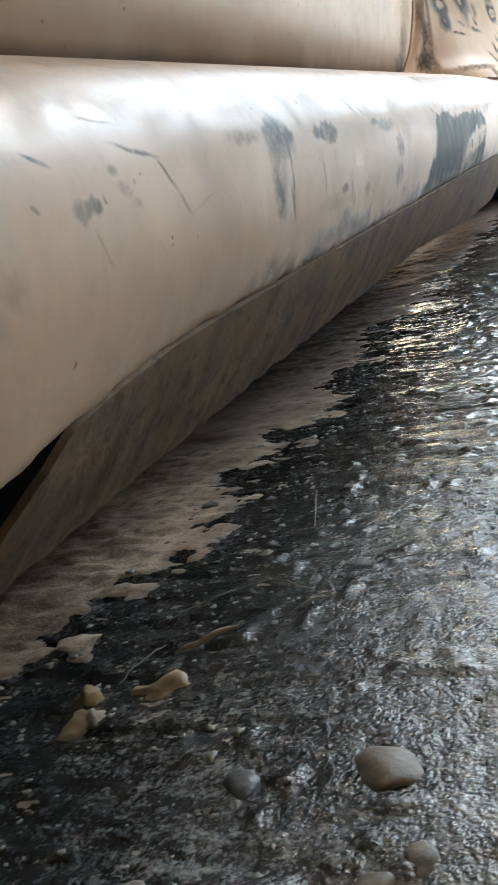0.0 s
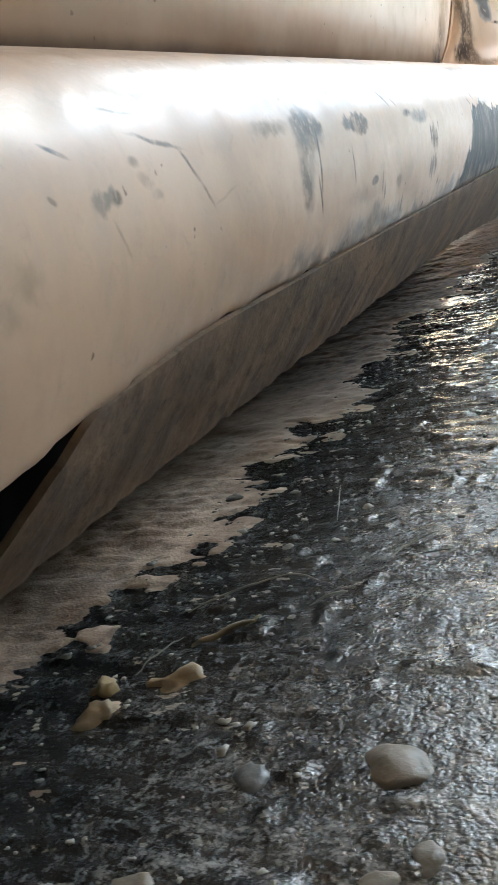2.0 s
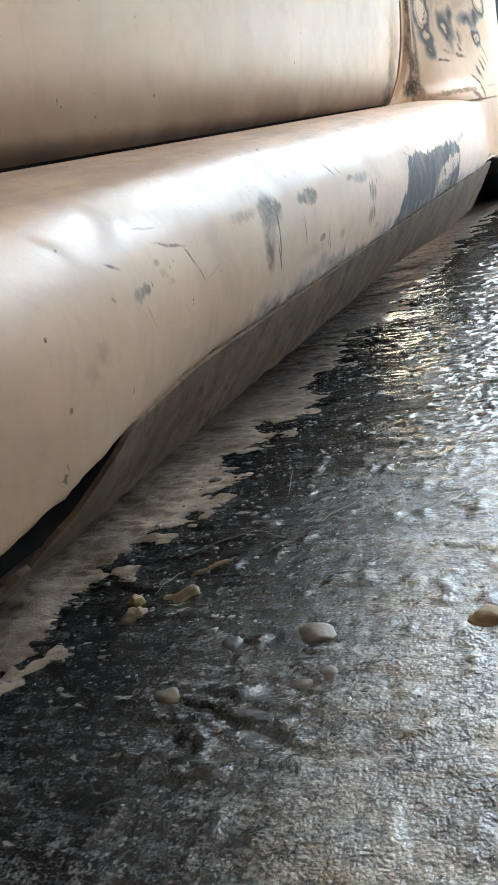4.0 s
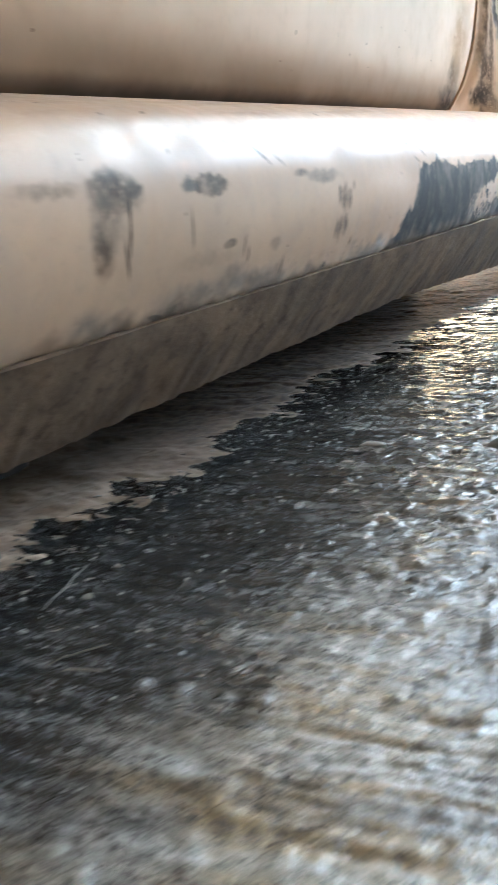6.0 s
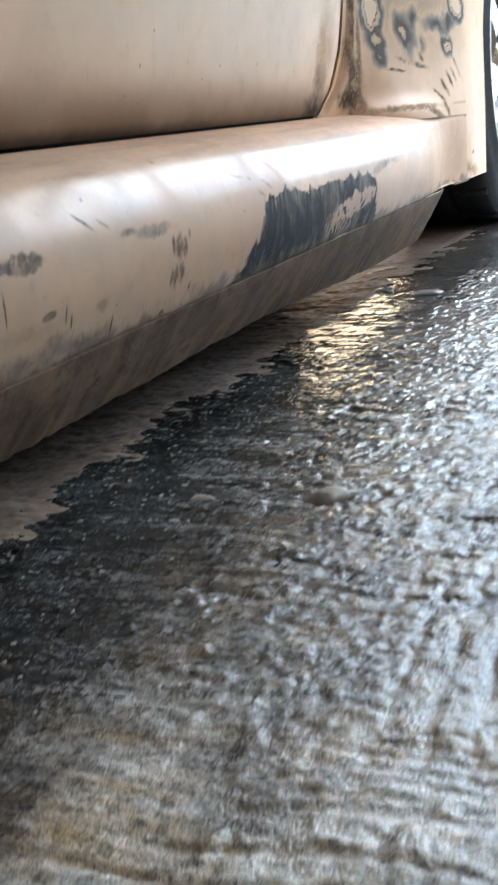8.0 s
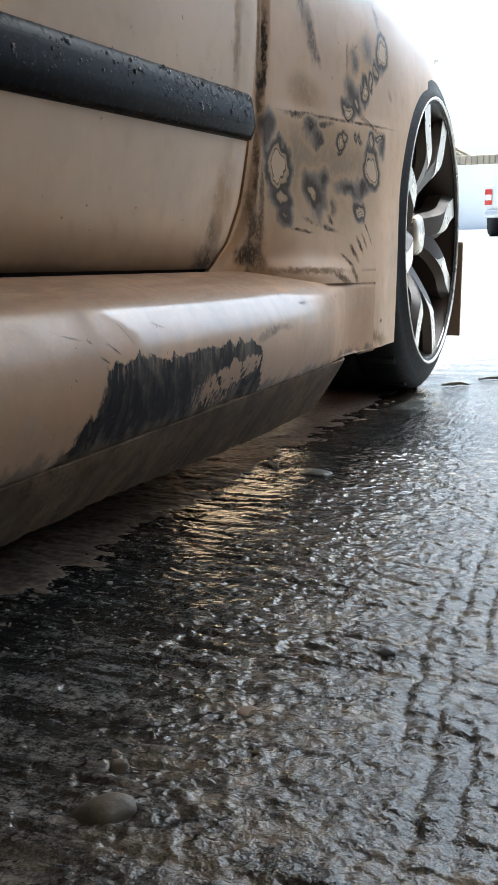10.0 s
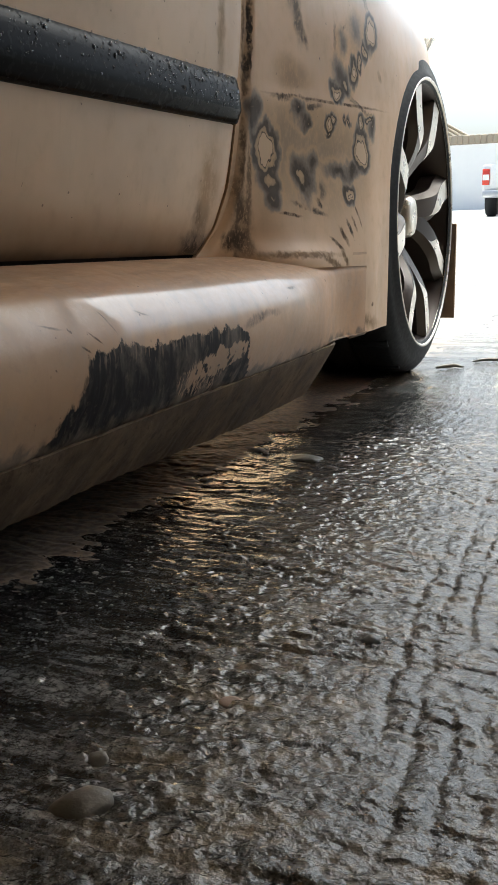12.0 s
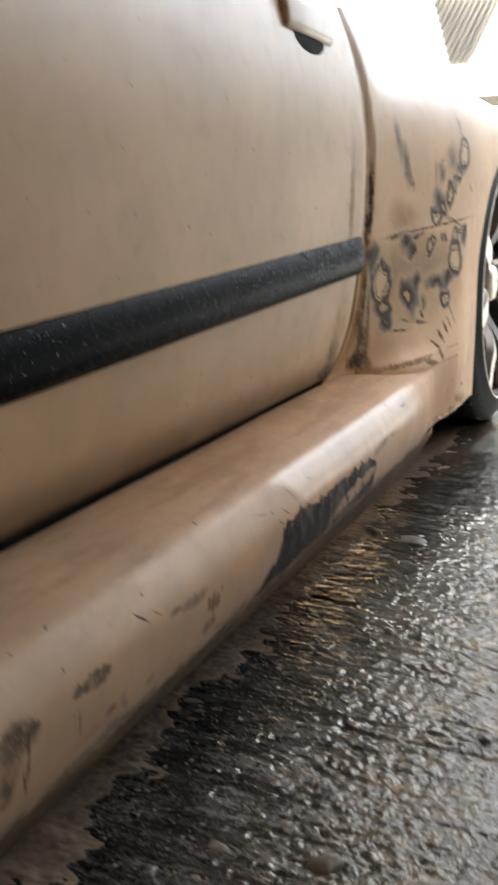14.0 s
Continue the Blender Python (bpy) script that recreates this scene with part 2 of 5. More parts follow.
def relief(X, Y):
    """Broken brush grooves across the car, lumps, and a tyre's print in the concrete."""
    wob = fbm(X * 6, Y * 8, 3, 5) * 0.09 + 0.006 * fbm(X * 40, Y * 40, 2, 6)
    amp = smooth(0.40, 0.62, fbm(X * 7 + 9, Y * 16, 3, 11))
    groove = np.clip(np.sin(2 * np.pi * (Y + wob) / 0.024), 0, 1) ** 3
    h = -0.0015 * amp * groove
    small = np.sin(2 * np.pi * (Y + wob * 0.8) / 0.0095)
    h += 0.00045 * small * smooth(0.45, 0.7, fbm(X * 14 + 4, Y * 22, 3, 31))
    lumps = fbm(X * 42, Y * 62, 4, 21)
    grain = fbm(X * 150, Y * 190, 2, 61)
    loose = smooth(-0.10, 0.03, X + 0.05 * smooth(0.5, 0.9, Y)) * smooth(0.10, 0.65, Y) * (0.35 + 1.1 * fbm(X * 9, Y * 7, 3, 161))
    h += (0.0012 + 0.0012 * loose) * (lumps - 0.5) + 0.0020 * (fbm(X * 8, Y * 8, 3, 41) - 0.5) + (0.0008 + 0.0017 * loose) * (grain - 0.5)
    h += 0.0011 * smooth(0.66, 0.80, fbm(X * 95 + 3, Y * 95, 2, 71))
    h += 0.0035 * smooth(-0.15, -0.2, X) * smooth(1.0, 1.25, Y) * (fbm(X * 32, Y * 40, 4, 91) - 0.5)
    track = smooth(0.09, 0.14, X) * (1 - smooth(0.42, 0.5, X))
    rows = np.sin(2 * np.pi * (X + 0.05 * Y + 0.010 * (lumps - 0.5) + 0.012 * fbm(X * 5, Y * 9, 2, 55)) / 0.0195)
    bars = smooth(0.42, 0.60, fbm(X * 30, Y * 24, 3, 51))
    h = h * (1 - 0.1 * track) - 0.0019 * track * np.clip(rows - 0.1, 0, 1) * (0.15 + 0.85 * bars)
    crust = silt_mask(X, Y)
    return h * (1 - 0.5 * crust) + crust * (0.0004 + 0.0018 * fbm(X * 80, Y * 70, 4, 131) + 0.0022 * smooth(0.5, 0.8, fbm(X * 30, Y * 36, 3, 141)))


def silt_mask(X, Y):
    """1 on the crust of dry silt under the sill, drawn out in fingers along the grooves."""
    edge = X + 0.070 * (fbm(X * 12, Y * 26, 3, 101) - 0.5) + 0.034 * (fbm(X * 30, Y * 110, 4, 111) - 0.5)
    isle = 0.03 * smooth(0.58, 0.70, fbm(X * 50 + 5, Y * 70, 3, 121)) * smooth(-0.12, -0.17, X)
    return smooth(-0.166, -0.206, edge - isle + 0.014 * smooth(0.6, 0.85, Y))


def ground_material():
    m = Mat("wet_concrete")
    big, mid, fine, grit = m.noise(3.2, 4), m.noise(16, 5), m.noise(130, 4), m.noise(1250, 2)
    sep = m.node("ShaderNodeSeparateXYZ")
    m.put(sep.inputs[0], m.pos)
    x, y = sep.outputs[0], sep.outputs[1]
    grain = m.noise(620, 4, 0.7)
    comb = m.noise(95, 6, 0.7, (0.30, 1.6, 1))
    sand = m.node("ShaderNodeTexVoronoi")
    sand.inputs["Scale"].default_value = 780
    m.put(sand.inputs["Vector"], m.warped(300, 0.0012))
    pick = m.node("ShaderNodeSeparateColor")
    m.put(pick.inputs[0], sand.outputs["Color"])
    mott = m.noise(170, 6, 0.78)
    # dark paste, streaked along the grooves, with paler sand grains worn free
    tone = m.math("ADD", m.math("MULTIPLY", grain, 0.55), m.math("MULTIPLY", comb, 0.45))
    wet = m.mix(m.ramp(tone, 0.47, 0.62), (0.006, 0.0065, 0.0075), (0.105, 0.104, 0.101))
    wet = m.mix(m.math("MULTIPLY", m.ramp(mott, 0.52, 0.62), m.ramp(y, 1.0, 0.3, 0.35, 0.60)), wet, (0.22, 0.215, 0.205))
    wet = m.mix(m.ramp(mid, 0.6, 0.38, 0.0, 0.6), wet, (0.012, 0.0125, 0.014))
    worn = m.math("MULTIPLY", m.ramp(pick.outputs[0], 0.90, 0.95), m.ramp(comb, 0.46, 0.60))
    wet = m.mix(m.math("MULTIPLY", worn, 0.6), wet, (0.26, 0.25, 0.235))
    # milky film in streaks; past y 0.45 its paleness stands in for wet sheen
    milk_and_sheen = m.math("MULTIPLY", m.ramp(m.noise(24, 6, 0.68, (0.32, 1.7, 1)), 0.45, 0.64), m.ramp(m.math("ADD", m.math("MULTIPLY", tone, 0.45), m.math("MULTIPLY", mott, 0.55)), 0.44, 0.56, 0.05, 0.95))
    milk_and_sheen = m.math("MULTIPLY", milk_and_sheen, m.math("ADD", m.ramp(y, 0.45, 0.65, 0.10, 0.22), m.math("MULTIPLY", m.math("MULTIPLY", m.ramp(m.math("ADD", x, m.ramp(y, 0.45, 0.70, 0.0, 0.09)), -0.07, 0.07), m.ramp(y, 1.15, 0.6)), 0.6)))
    wet = m.mix(milk_and_sheen, wet, (0.42, 0.41, 0.395))
    # cement and clay stains, away from the car
    away = m.ramp(m.math("ADD", x, m.math("MULTIPLY", m.math("SUBTRACT", big, 0.5), 0.4)), -0.07, 0.10)
    soil = m.math("MULTIPLY", away, m.ramp(m.noise(14, 6, 0.65, (0.7, 1.4, 1)), 0.38, 0.62, 0.1, 0.9))
    ochre = m.mix(m.ramp(m.noise(30, 5, 0.6), 0.42, 0.6), (0.085, 0.074, 0.058), (0.29, 0.235, 0.155))
    soil = m.math("MULTIPLY", soil, m.ramp(y, 0.45, 0.62, 0.4, 1.0))
    soil = m.math("MULTIPLY", soil, m.ramp(tone, 0.38, 0.56, 0.35, 1.0))
    wet = m.mix(soil, wet, ochre)
    near_y = m.ramp(m.math("ADD", y, m.math("MULTIPLY", m.math("SUBTRACT", big, 0.5), 0.4)), 0.56, 0.34)
    tan = m.math("MULTIPLY", m.math("MULTIPLY", m.ramp(x, -0.04, 0.06), near_y), m.ramp(mid, 0.34, 0.58, 0.1, 0.9))
    pale = m.mix(m.ramp(m.noise(24, 5, 0.6, (0.6, 1.5, 1)), 0.42, 0.62), (0.36, 0.325, 0.25), (0.54, 0.53, 0.49))
    pale = m.mix(m.math("MULTIPLY", m.ramp(m.noise(15, 5, 0.6, (0.4, 1.8, 1)), 0.50, 0.62), 0.8), pale, (0.33, 0.235, 0.10))
    pale = m.mix(m.math("MULTIPLY", m.ramp(m.math("ADD", m.math("MULTIPLY", tone, 0.4), m.math("MULTIPLY", mott, 0.6)), 0.53, 0.42), 0.8), pale, (0.07, 0.068, 0.065))
    wet = m.mix(tan, wet, pale)
    # dry crust of silt under the sill
    crust = m.node("ShaderNodeAttribute")
    crust.attribute_name = "silt"
    bite = m.math("ADD", m.math("MULTIPLY", m.noise(55, 5, 0.7, (0.55, 1.6, 1)), 0.6), m.math("MULTIPLY", m.noise(190, 4, 0.65), 0.4))
    silt = m.ramp(m.math("ADD", crust.outputs["Fac"], m.math("MULTIPLY", m.math("SUBTRACT", bite, 0.5), 1.5)), 0.46, 0.54)
    moist = m.ramp(m.math("ADD", crust.outputs["Fac"], m.math("MULTIPLY", m.math("SUBTRACT", bite, 0.5), 0.8)), 0.95, 0.55)
    dirt_and_shade = m.mix(m.ramp(m.noise(28, 5, 0.65), 0.34, 0.66), (0.30, 0.215, 0.15), (0.58, 0.455, 0.33))
    dirt_and_shade = m.mix(m.math("MULTIPLY", m.ramp(fine, 0.5, 0.66), 0.6), dirt_and_shade, (0.11, 0.08, 0.06))
    # shade under the lip put into the silt's colour, from y 0.40 back
    dirt_and_shade = m.mix(m.math("MULTIPLY", m.ramp(y, 0.40, 0.75, 0.0, 0.9), m.ramp(moist, 0.9, 0.4, 0.45, 1.0)), dirt_and_shade, m.mix(m.ramp(fine, 0.4, 0.64), (0.055, 0.038, 0.026), (0.19, 0.137, 0.092)))
    dirt_and_shade = m.mix(m.math("MULTIPLY", moist, 0.35), dirt_and_shade, (0.16, 0.115, 0.08))
    crumbs = m.math("MULTIPLY", m.ramp(m.noise(90, 5, 0.6, (0.7, 1.3, 1)), 0.62, 0.66), m.ramp(x, -0.04, -0.16))
    silt = m.math("MAXIMUM", silt, m.math("MULTIPLY", m.math("MULTIPLY", crumbs, m.ramp(y, 1.2, 0.9)), 0.7))
    streak = m.noise(34, 5, 0.6, (0.55, 1.25, 1))
    edge = m.math("ADD", x, m.math("MULTIPLY", m.math("SUBTRACT", streak, 0.5), 0.13))
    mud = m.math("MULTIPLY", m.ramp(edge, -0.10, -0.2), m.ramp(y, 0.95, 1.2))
    dirt_and_shade = m.mix(m.ramp(y, 0.98, 1.18), dirt_and_shade, m.mix(m.ramp(fine, 0.4, 0.62), (0.045, 0.028, 0.018), (0.15, 0.095, 0.055)))
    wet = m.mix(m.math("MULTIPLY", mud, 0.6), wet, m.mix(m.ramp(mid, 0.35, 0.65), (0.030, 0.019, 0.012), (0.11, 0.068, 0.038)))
    c = m.mix(silt, wet, dirt_and_shade)
    out = m.ramp(y, 4.0, 9.0)
    c = m.mix(m.ramp(y, 2.6, 3.6), c, m.mix(m.ramp(m.noise(9, 5, 0.6, (0.4, 2.0, 1)), 0.4, 0.62), (0.13, 0.128, 0.125), (0.30, 0.29, 0.28)))
    c = m.mix(m.ramp(y, 9.0, 14.0), c, (0.45, 0.44, 0.42))
    # unseen golden ground, added outside to colour the reflection on the wet floor
    clay = m.math("MULTIPLY", m.ramp(y, 2.4, 3.0), m.ramp(m.math("ADD", x, m.math("MULTIPLY", m.math("SUBTRACT", y, 3.0), 0.16)), -0.3, -0.5))
    c = m.mix(m.math("MULTIPLY", clay, m.ramp(y, 12.0, 7.0)), c, m.mix(m.ramp(mid, 0.3, 0.7), (0.72, 0.44, 0.19), (0.88, 0.62, 0.32)))
    film = m.math("ADD", m.ramp(mid, 0.3, 0.7, 0.03, 0.08), m.ramp(tone, 0.46, 0.66, 0.0, 0.08))
    rgh = m.math("ADD", m.math("MULTIPLY", film, m.math("SUBTRACT", 1.0, silt)), m.math("MULTIPLY", silt, m.ramp(y, 0.95, 1.15, 0.85, 0.55)))
    rgh = m.math("ADD", rgh, m.math("MULTIPLY", out, 0.45), clamp=True)
    dull = m.math("MULTIPLY", m.ramp(m.noise(7, 6, 0.65, (0.5, 2.2, 1)), 0.44, 0.56), m.ramp(y, 2.3, 3.2))
    rgh = m.math("MAXIMUM", rgh, m.math("MULTIPLY", dull, 0.95))
    # relief: sand grains everywhere, calmer where the film of water stands
    calm = m.math("MULTIPLY", m.ramp(x, 0.12, -0.02), m.ramp(y, 0.32, 0.60))
    rougher = m.math("SUBTRACT", 1.0, m.math("MULTIPLY", calm, 0.7))
    coarse = m.noise(80, 4, 0.6, (0.5, 1.7, 1))
    vor = m.node("ShaderNodeTexVoronoi")
    vor.feature = "SMOOTH_F1"
    vor.inputs["Scale"].default_value = 560
    m.put(vor.inputs["Vector"], m.warped(120, 0.005))
    n = m.bump(m.math("MULTIPLY", grit, rougher), 0.12, 0.0006)
    n = m.bump(m.math("MULTIPLY", grain, rougher), 0.25, 0.0011, n)
    n = m.bump(m.math("MULTIPLY", m.math("SUBTRACT", 1.0, sand.outputs["Distance"]), rougher), 0.25, 0.0009, n)
    n = m.bump(m.math("MULTIPLY", m.math("SUBTRACT", 1.0, vor.outputs["Distance"]), rougher), 0.30, 0.0011, n)
    open_ = m.math("MULTIPLY", m.math("MULTIPLY", m.ramp(x, -0.08, 0.05, 0.35, 1.0), m.ramp(y, 0.25, 0.65, 0.35, 1.0)), m.math("SUBTRACT", 1.0, silt))
    pit = m.node("ShaderNodeTexVoronoi")
    pit.inputs["Scale"].default_value = 210
    m.put(pit.inputs["Vector"], m.warped(70, 0.008))
    n = m.bump(m.math("MULTIPLY", pit.outputs["Distance"], open_), 0.30, 0.0028, n)
    n = m.bump(m.math("MULTIPLY", mott, rougher), 0.20, 0.0016, n)
    n = m.bump(fine, 0.13, 0.0025, n)
    n = m.bump(m.math("MULTIPLY", coarse, m.math("SUBTRACT", 1.0, m.math("MULTIPLY", silt, 0.85))), 0.19, 0.003, n)
    return m.done(c, rgh, n, spec=0.72)


xs = spread(-0.30, 0.40, 0.0019, -60, 60, 1.12)
ys = spread(0.12, 1.60, 0.0019, -8, 220, 1.04)
X, Y = np.meshgrid(xs, ys, indexing="ij")
fade = 1 - smooth(2.5, 6.0, np.hypot(X, Y - 1.0))
Z = relief(X, Y) * fade + outside_rise(Y) + glow_mound(X, Y)
ground_me = grid_mesh("ground", np.stack([X, Y, Z], -1))
ground_me.attributes.new("silt", "FLOAT", "POINT").data.foreach_set("value", silt_mask(X, Y).reshape(-1).astype(np.float32))
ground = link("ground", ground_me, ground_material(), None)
tagged(ground, "wet dark brushed concrete with silt and puddles", "ground", kind="structure")

# ---- shelter, unseen: inferred roof, added closing walls ----
# roof edge and pale plaster set to shade the car and bounce light
plaster = simple("plaster", (0.42, 0.38, 0.33), 0.8, vary=0.12, scale=30)
bm = bmesh.new()
box(bm, (-3.3, -3.6, 2.5), (2.6, 3.2, 2.65))
tagged(part("ceiling", bm, plaster, None, shade=False), "plain pale underside of the unseen shelter roof", "ceiling", kind="structure")
for nm, lo, hi in (("wall_south", (-3.3, -3.75, 0), (3.0, -3.6, 2.65)), ("wall_west", (-3.45, -3.75, 0), (-3.3, 3.2, 2.65)), ("wall_east", (2.6, -3.6, 0), (2.75, 3.2, 2.65))):
    bm = bmesh.new()
    box(bm, lo, hi)
    tagged(part(nm, bm, plaster, None, shade=False), "plain plastered wall added to close the unseen shelter", "wall", kind="structure")

# ---- car ----
SIDE_Z = np.array([0.10, 0.18, 0.257, 0.30, 0.36, 0.42, 0.50, 0.60, 0.68, 0.74, 0.80, 0.86, 0.89])
SIDE_X = np.array([-0.27, -0.262, -0.243, -0.230, -0.219, -0.212, -0.206, -0.204, -0.209, -0.219, -0.236, -0.265, -0.31])
ARCH_Z = np.array([0.10, 0.20, 0.30, 0.40, 0.50, 0.58, 0.63, 0.67, 0.70, 0.73, 0.755, 0.775, 0.787, 0.80])
ROLL_Z = np.array([0.10, 0.18, 0.257, 0.30, 0.36, 0.42, 0.50, 0.60, 0.65, 0.68, 0.70, 0.72, 0.74, 0.76, 0.80])
ROLL_X = np.array([-0.27, -0.262, -0.243, -0.230, -0.219, -0.212, -0.206, -0.203, -0.206, -0.212, -0.222, -0.242, -0.28, -0.34, -0.46])
ARCH_X = np.array([-0.142, -0.140, -0.139, -0.139, -0.139, -0.141, -0.144, -0.149, -0.157, -0.172, -0.198, -0.24, -0.30, -0.42])


def ramp_profile(z, zs, vs):
    """Smoothed profile along z."""
    return sum(np.interp(z + d, zs, vs) for d in (-0.02, -0.01, 0, 0.01, 0.02)) / 5


def door_x(y, z):
    return ramp_profile(z, SIDE_Z, SIDE_X) - 0.004 * np.clip(1.0 - y, 0, 1)


def quarter_x(y, z):
    s = smooth(1.42, 2.08, y + 0.16 * smooth(0.42, 0.24, z) * smooth(1.42, 1.6, y)) ** 0.85
    back = np.clip(y - 2.42, 0, 2)
    roll = smooth(1.49, 1.62, y)
    base = door_x(y, z) * (1 - roll) + ramp_profile(z, ROLL_Z, ROLL_X) * roll
    return base * (1 - s) + ramp_profile(z, ARCH_Z, ARCH_X) * s - 0.02 * smooth(2.42, 2.6, y) * smooth(0.5, 0.62, z) - 0.42 * back ** 1.6


def door_gap(z):
    """Where the door ends, by height."""
    return np.interp(z, [0.24, 0.257, 0.29, 0.34, 0.40, 0.45, 0.55, 0.62, 0.70, 0.78, 0.9], [1.36, 1.415, 1.448, 1.468, 1.474, 1.478, 1.49, 1.487, 1.472, 1.445, 1.40])


car = thing("car", (-0.95, 1.2, 0.0), "lowered car in patchy sanded beige primer on wet concrete", "car")

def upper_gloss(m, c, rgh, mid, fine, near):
    """Sheen placed by height: weaker gloss low down, an added coat towards the waist."""
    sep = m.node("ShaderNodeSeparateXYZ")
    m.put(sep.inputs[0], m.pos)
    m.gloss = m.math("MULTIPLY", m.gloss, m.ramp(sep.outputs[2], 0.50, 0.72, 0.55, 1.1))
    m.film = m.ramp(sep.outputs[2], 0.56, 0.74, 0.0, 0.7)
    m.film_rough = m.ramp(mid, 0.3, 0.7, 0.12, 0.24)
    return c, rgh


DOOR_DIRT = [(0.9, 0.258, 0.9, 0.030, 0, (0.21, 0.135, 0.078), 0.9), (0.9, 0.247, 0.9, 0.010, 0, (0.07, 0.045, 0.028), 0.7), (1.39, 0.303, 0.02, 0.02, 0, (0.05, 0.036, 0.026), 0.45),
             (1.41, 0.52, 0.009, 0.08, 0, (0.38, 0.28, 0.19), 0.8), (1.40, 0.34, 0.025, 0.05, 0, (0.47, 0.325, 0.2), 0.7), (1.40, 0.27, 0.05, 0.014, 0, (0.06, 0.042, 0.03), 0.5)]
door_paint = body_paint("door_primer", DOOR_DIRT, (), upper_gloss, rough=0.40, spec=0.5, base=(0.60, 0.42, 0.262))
INK, SMOKE = (0.06, 0.046, 0.036), (0.17, 0.135, 0.105)
quarter_spots = [
    (1.69, 0.395, 0.19, 0.075, 0, (0.47, 0.345, 0.225), 0.35),
    (1.60, 0.41, 0.035, 0.03, 0, (0.36, 0.27, 0.19), 0.8), (1.72, 0.40, 0.12, 0.030, 0, (0.38, 0.285, 0.20), 0.8), (1.70, 0.352, 0.018, 0.012, 0, SMOKE, 0.5),
    (1.615, 0.470, 0.055, 0.0050, -5, INK, 0.35), (1.665, 0.463, 0.045, 0.0045, -12, (0.12, 0.095, 0.075), 0.35),
    (1.905, 0.478, 0.026, 0.006, 0, (0.36, 0.26, 0.17), 0.3), (1.66, 0.322, 0.045, 0.0040, 9, (0.10, 0.078, 0.06), 0.4), (1.69, 0.333, 0.012, 0.005, 40, INK, 0.4), (1.60, 0.312, 0.03, 0.0025, 4, BROWN, 0.4),
    (1.765, 0.284, 0.020, 0.0050, 42, BROWN, 0.4), (1.79, 0.297, 0.016, 0.004, 48, INK, 0.4), (1.735, 0.272, 0.022, 0.0035, 25, BROWN, 0.45), (1.83, 0.318, 0.020, 0.0028, 55, BROWN, 0.4), (1.81, 0.305, 0.014, 0.003, 50, (0.2, 0.13, 0.08), 0.4),
    (1.632, 0.583, 0.013, 0.034, -22, (0.22, 0.18, 0.145), 0.6), (1.655, 0.560, 0.009, 0.018, -28, (0.20, 0.16, 0.13), 0.55), (1.60, 0.62, 0.011, 0.03, -15, (0.24, 0.195, 0.155), 0.65),
    (1.785, 0.590, 0.022, 0.0035, -30, (0.20, 0.16, 0.12), 0.45), (1.762, 0.572, 0.005, 0.022, 0, (0.2, 0.155, 0.12), 0.45), (1.90, 0.66, 0.02, 0.008, 60, (0.25, 0.2, 0.15), 0.5), (1.96, 0.55, 0.012, 0.006, 30, (0.34, 0.24, 0.15), 0.5),
    (1.845, 0.492, 0.06, 0.0035, 14, (0.16, 0.125, 0.095), 0.4), (1.82, 0.500, 0.045, 0.003, 20, (0.4, 0.29, 0.19), 0.4), (1.62, 0.50, 0.045, 0.02, 0, (0.46, 0.33, 0.22), 0.8),
    (1.76, 0.482, 0.19, 0.0022, -4, BROWN, 0.5), (1.486, 0.40, 0.0050, 0.22, 0, (0.17, 0.11, 0.065), 0.6), (1.497, 0.53, 0.004, 0.05, 0, INK, 0.4), (1.49, 0.49, 0.006, 0.016, 0, INK, 0.4), (1.503, 0.36, 0.006, 0.07, -3, (0.2, 0.135, 0.085), 0.55),
    (1.492, 0.30, 0.018, 0.06, -14, (0.14, 0.095, 0.06), 0.6), (1.475, 0.275, 0.02, 0.012, 0, (0.08, 0.055, 0.036), 0.5), (1.62, 0.256, 0.10, 0.0045, 0, (0.24, 0.15, 0.085), 0.5), (1.70, 0.244, 0.05, 0.006, 12, (0.20, 0.125, 0.07), 0.4), (1.76, 0.250, 0.02, 0.006, 35, (0.2, 0.125, 0.07), 0.4),
    (1.77, 0.225, 0.012, 0.006, 60, (0.34, 0.22, 0.13), 0.4), (1.90, 0.172, 0.006, 0.004, 0, BROWN, 0.3), (1.84, 0.150, 0.09, 0.010, 8, (0.30, 0.2, 0.12), 0.8)]
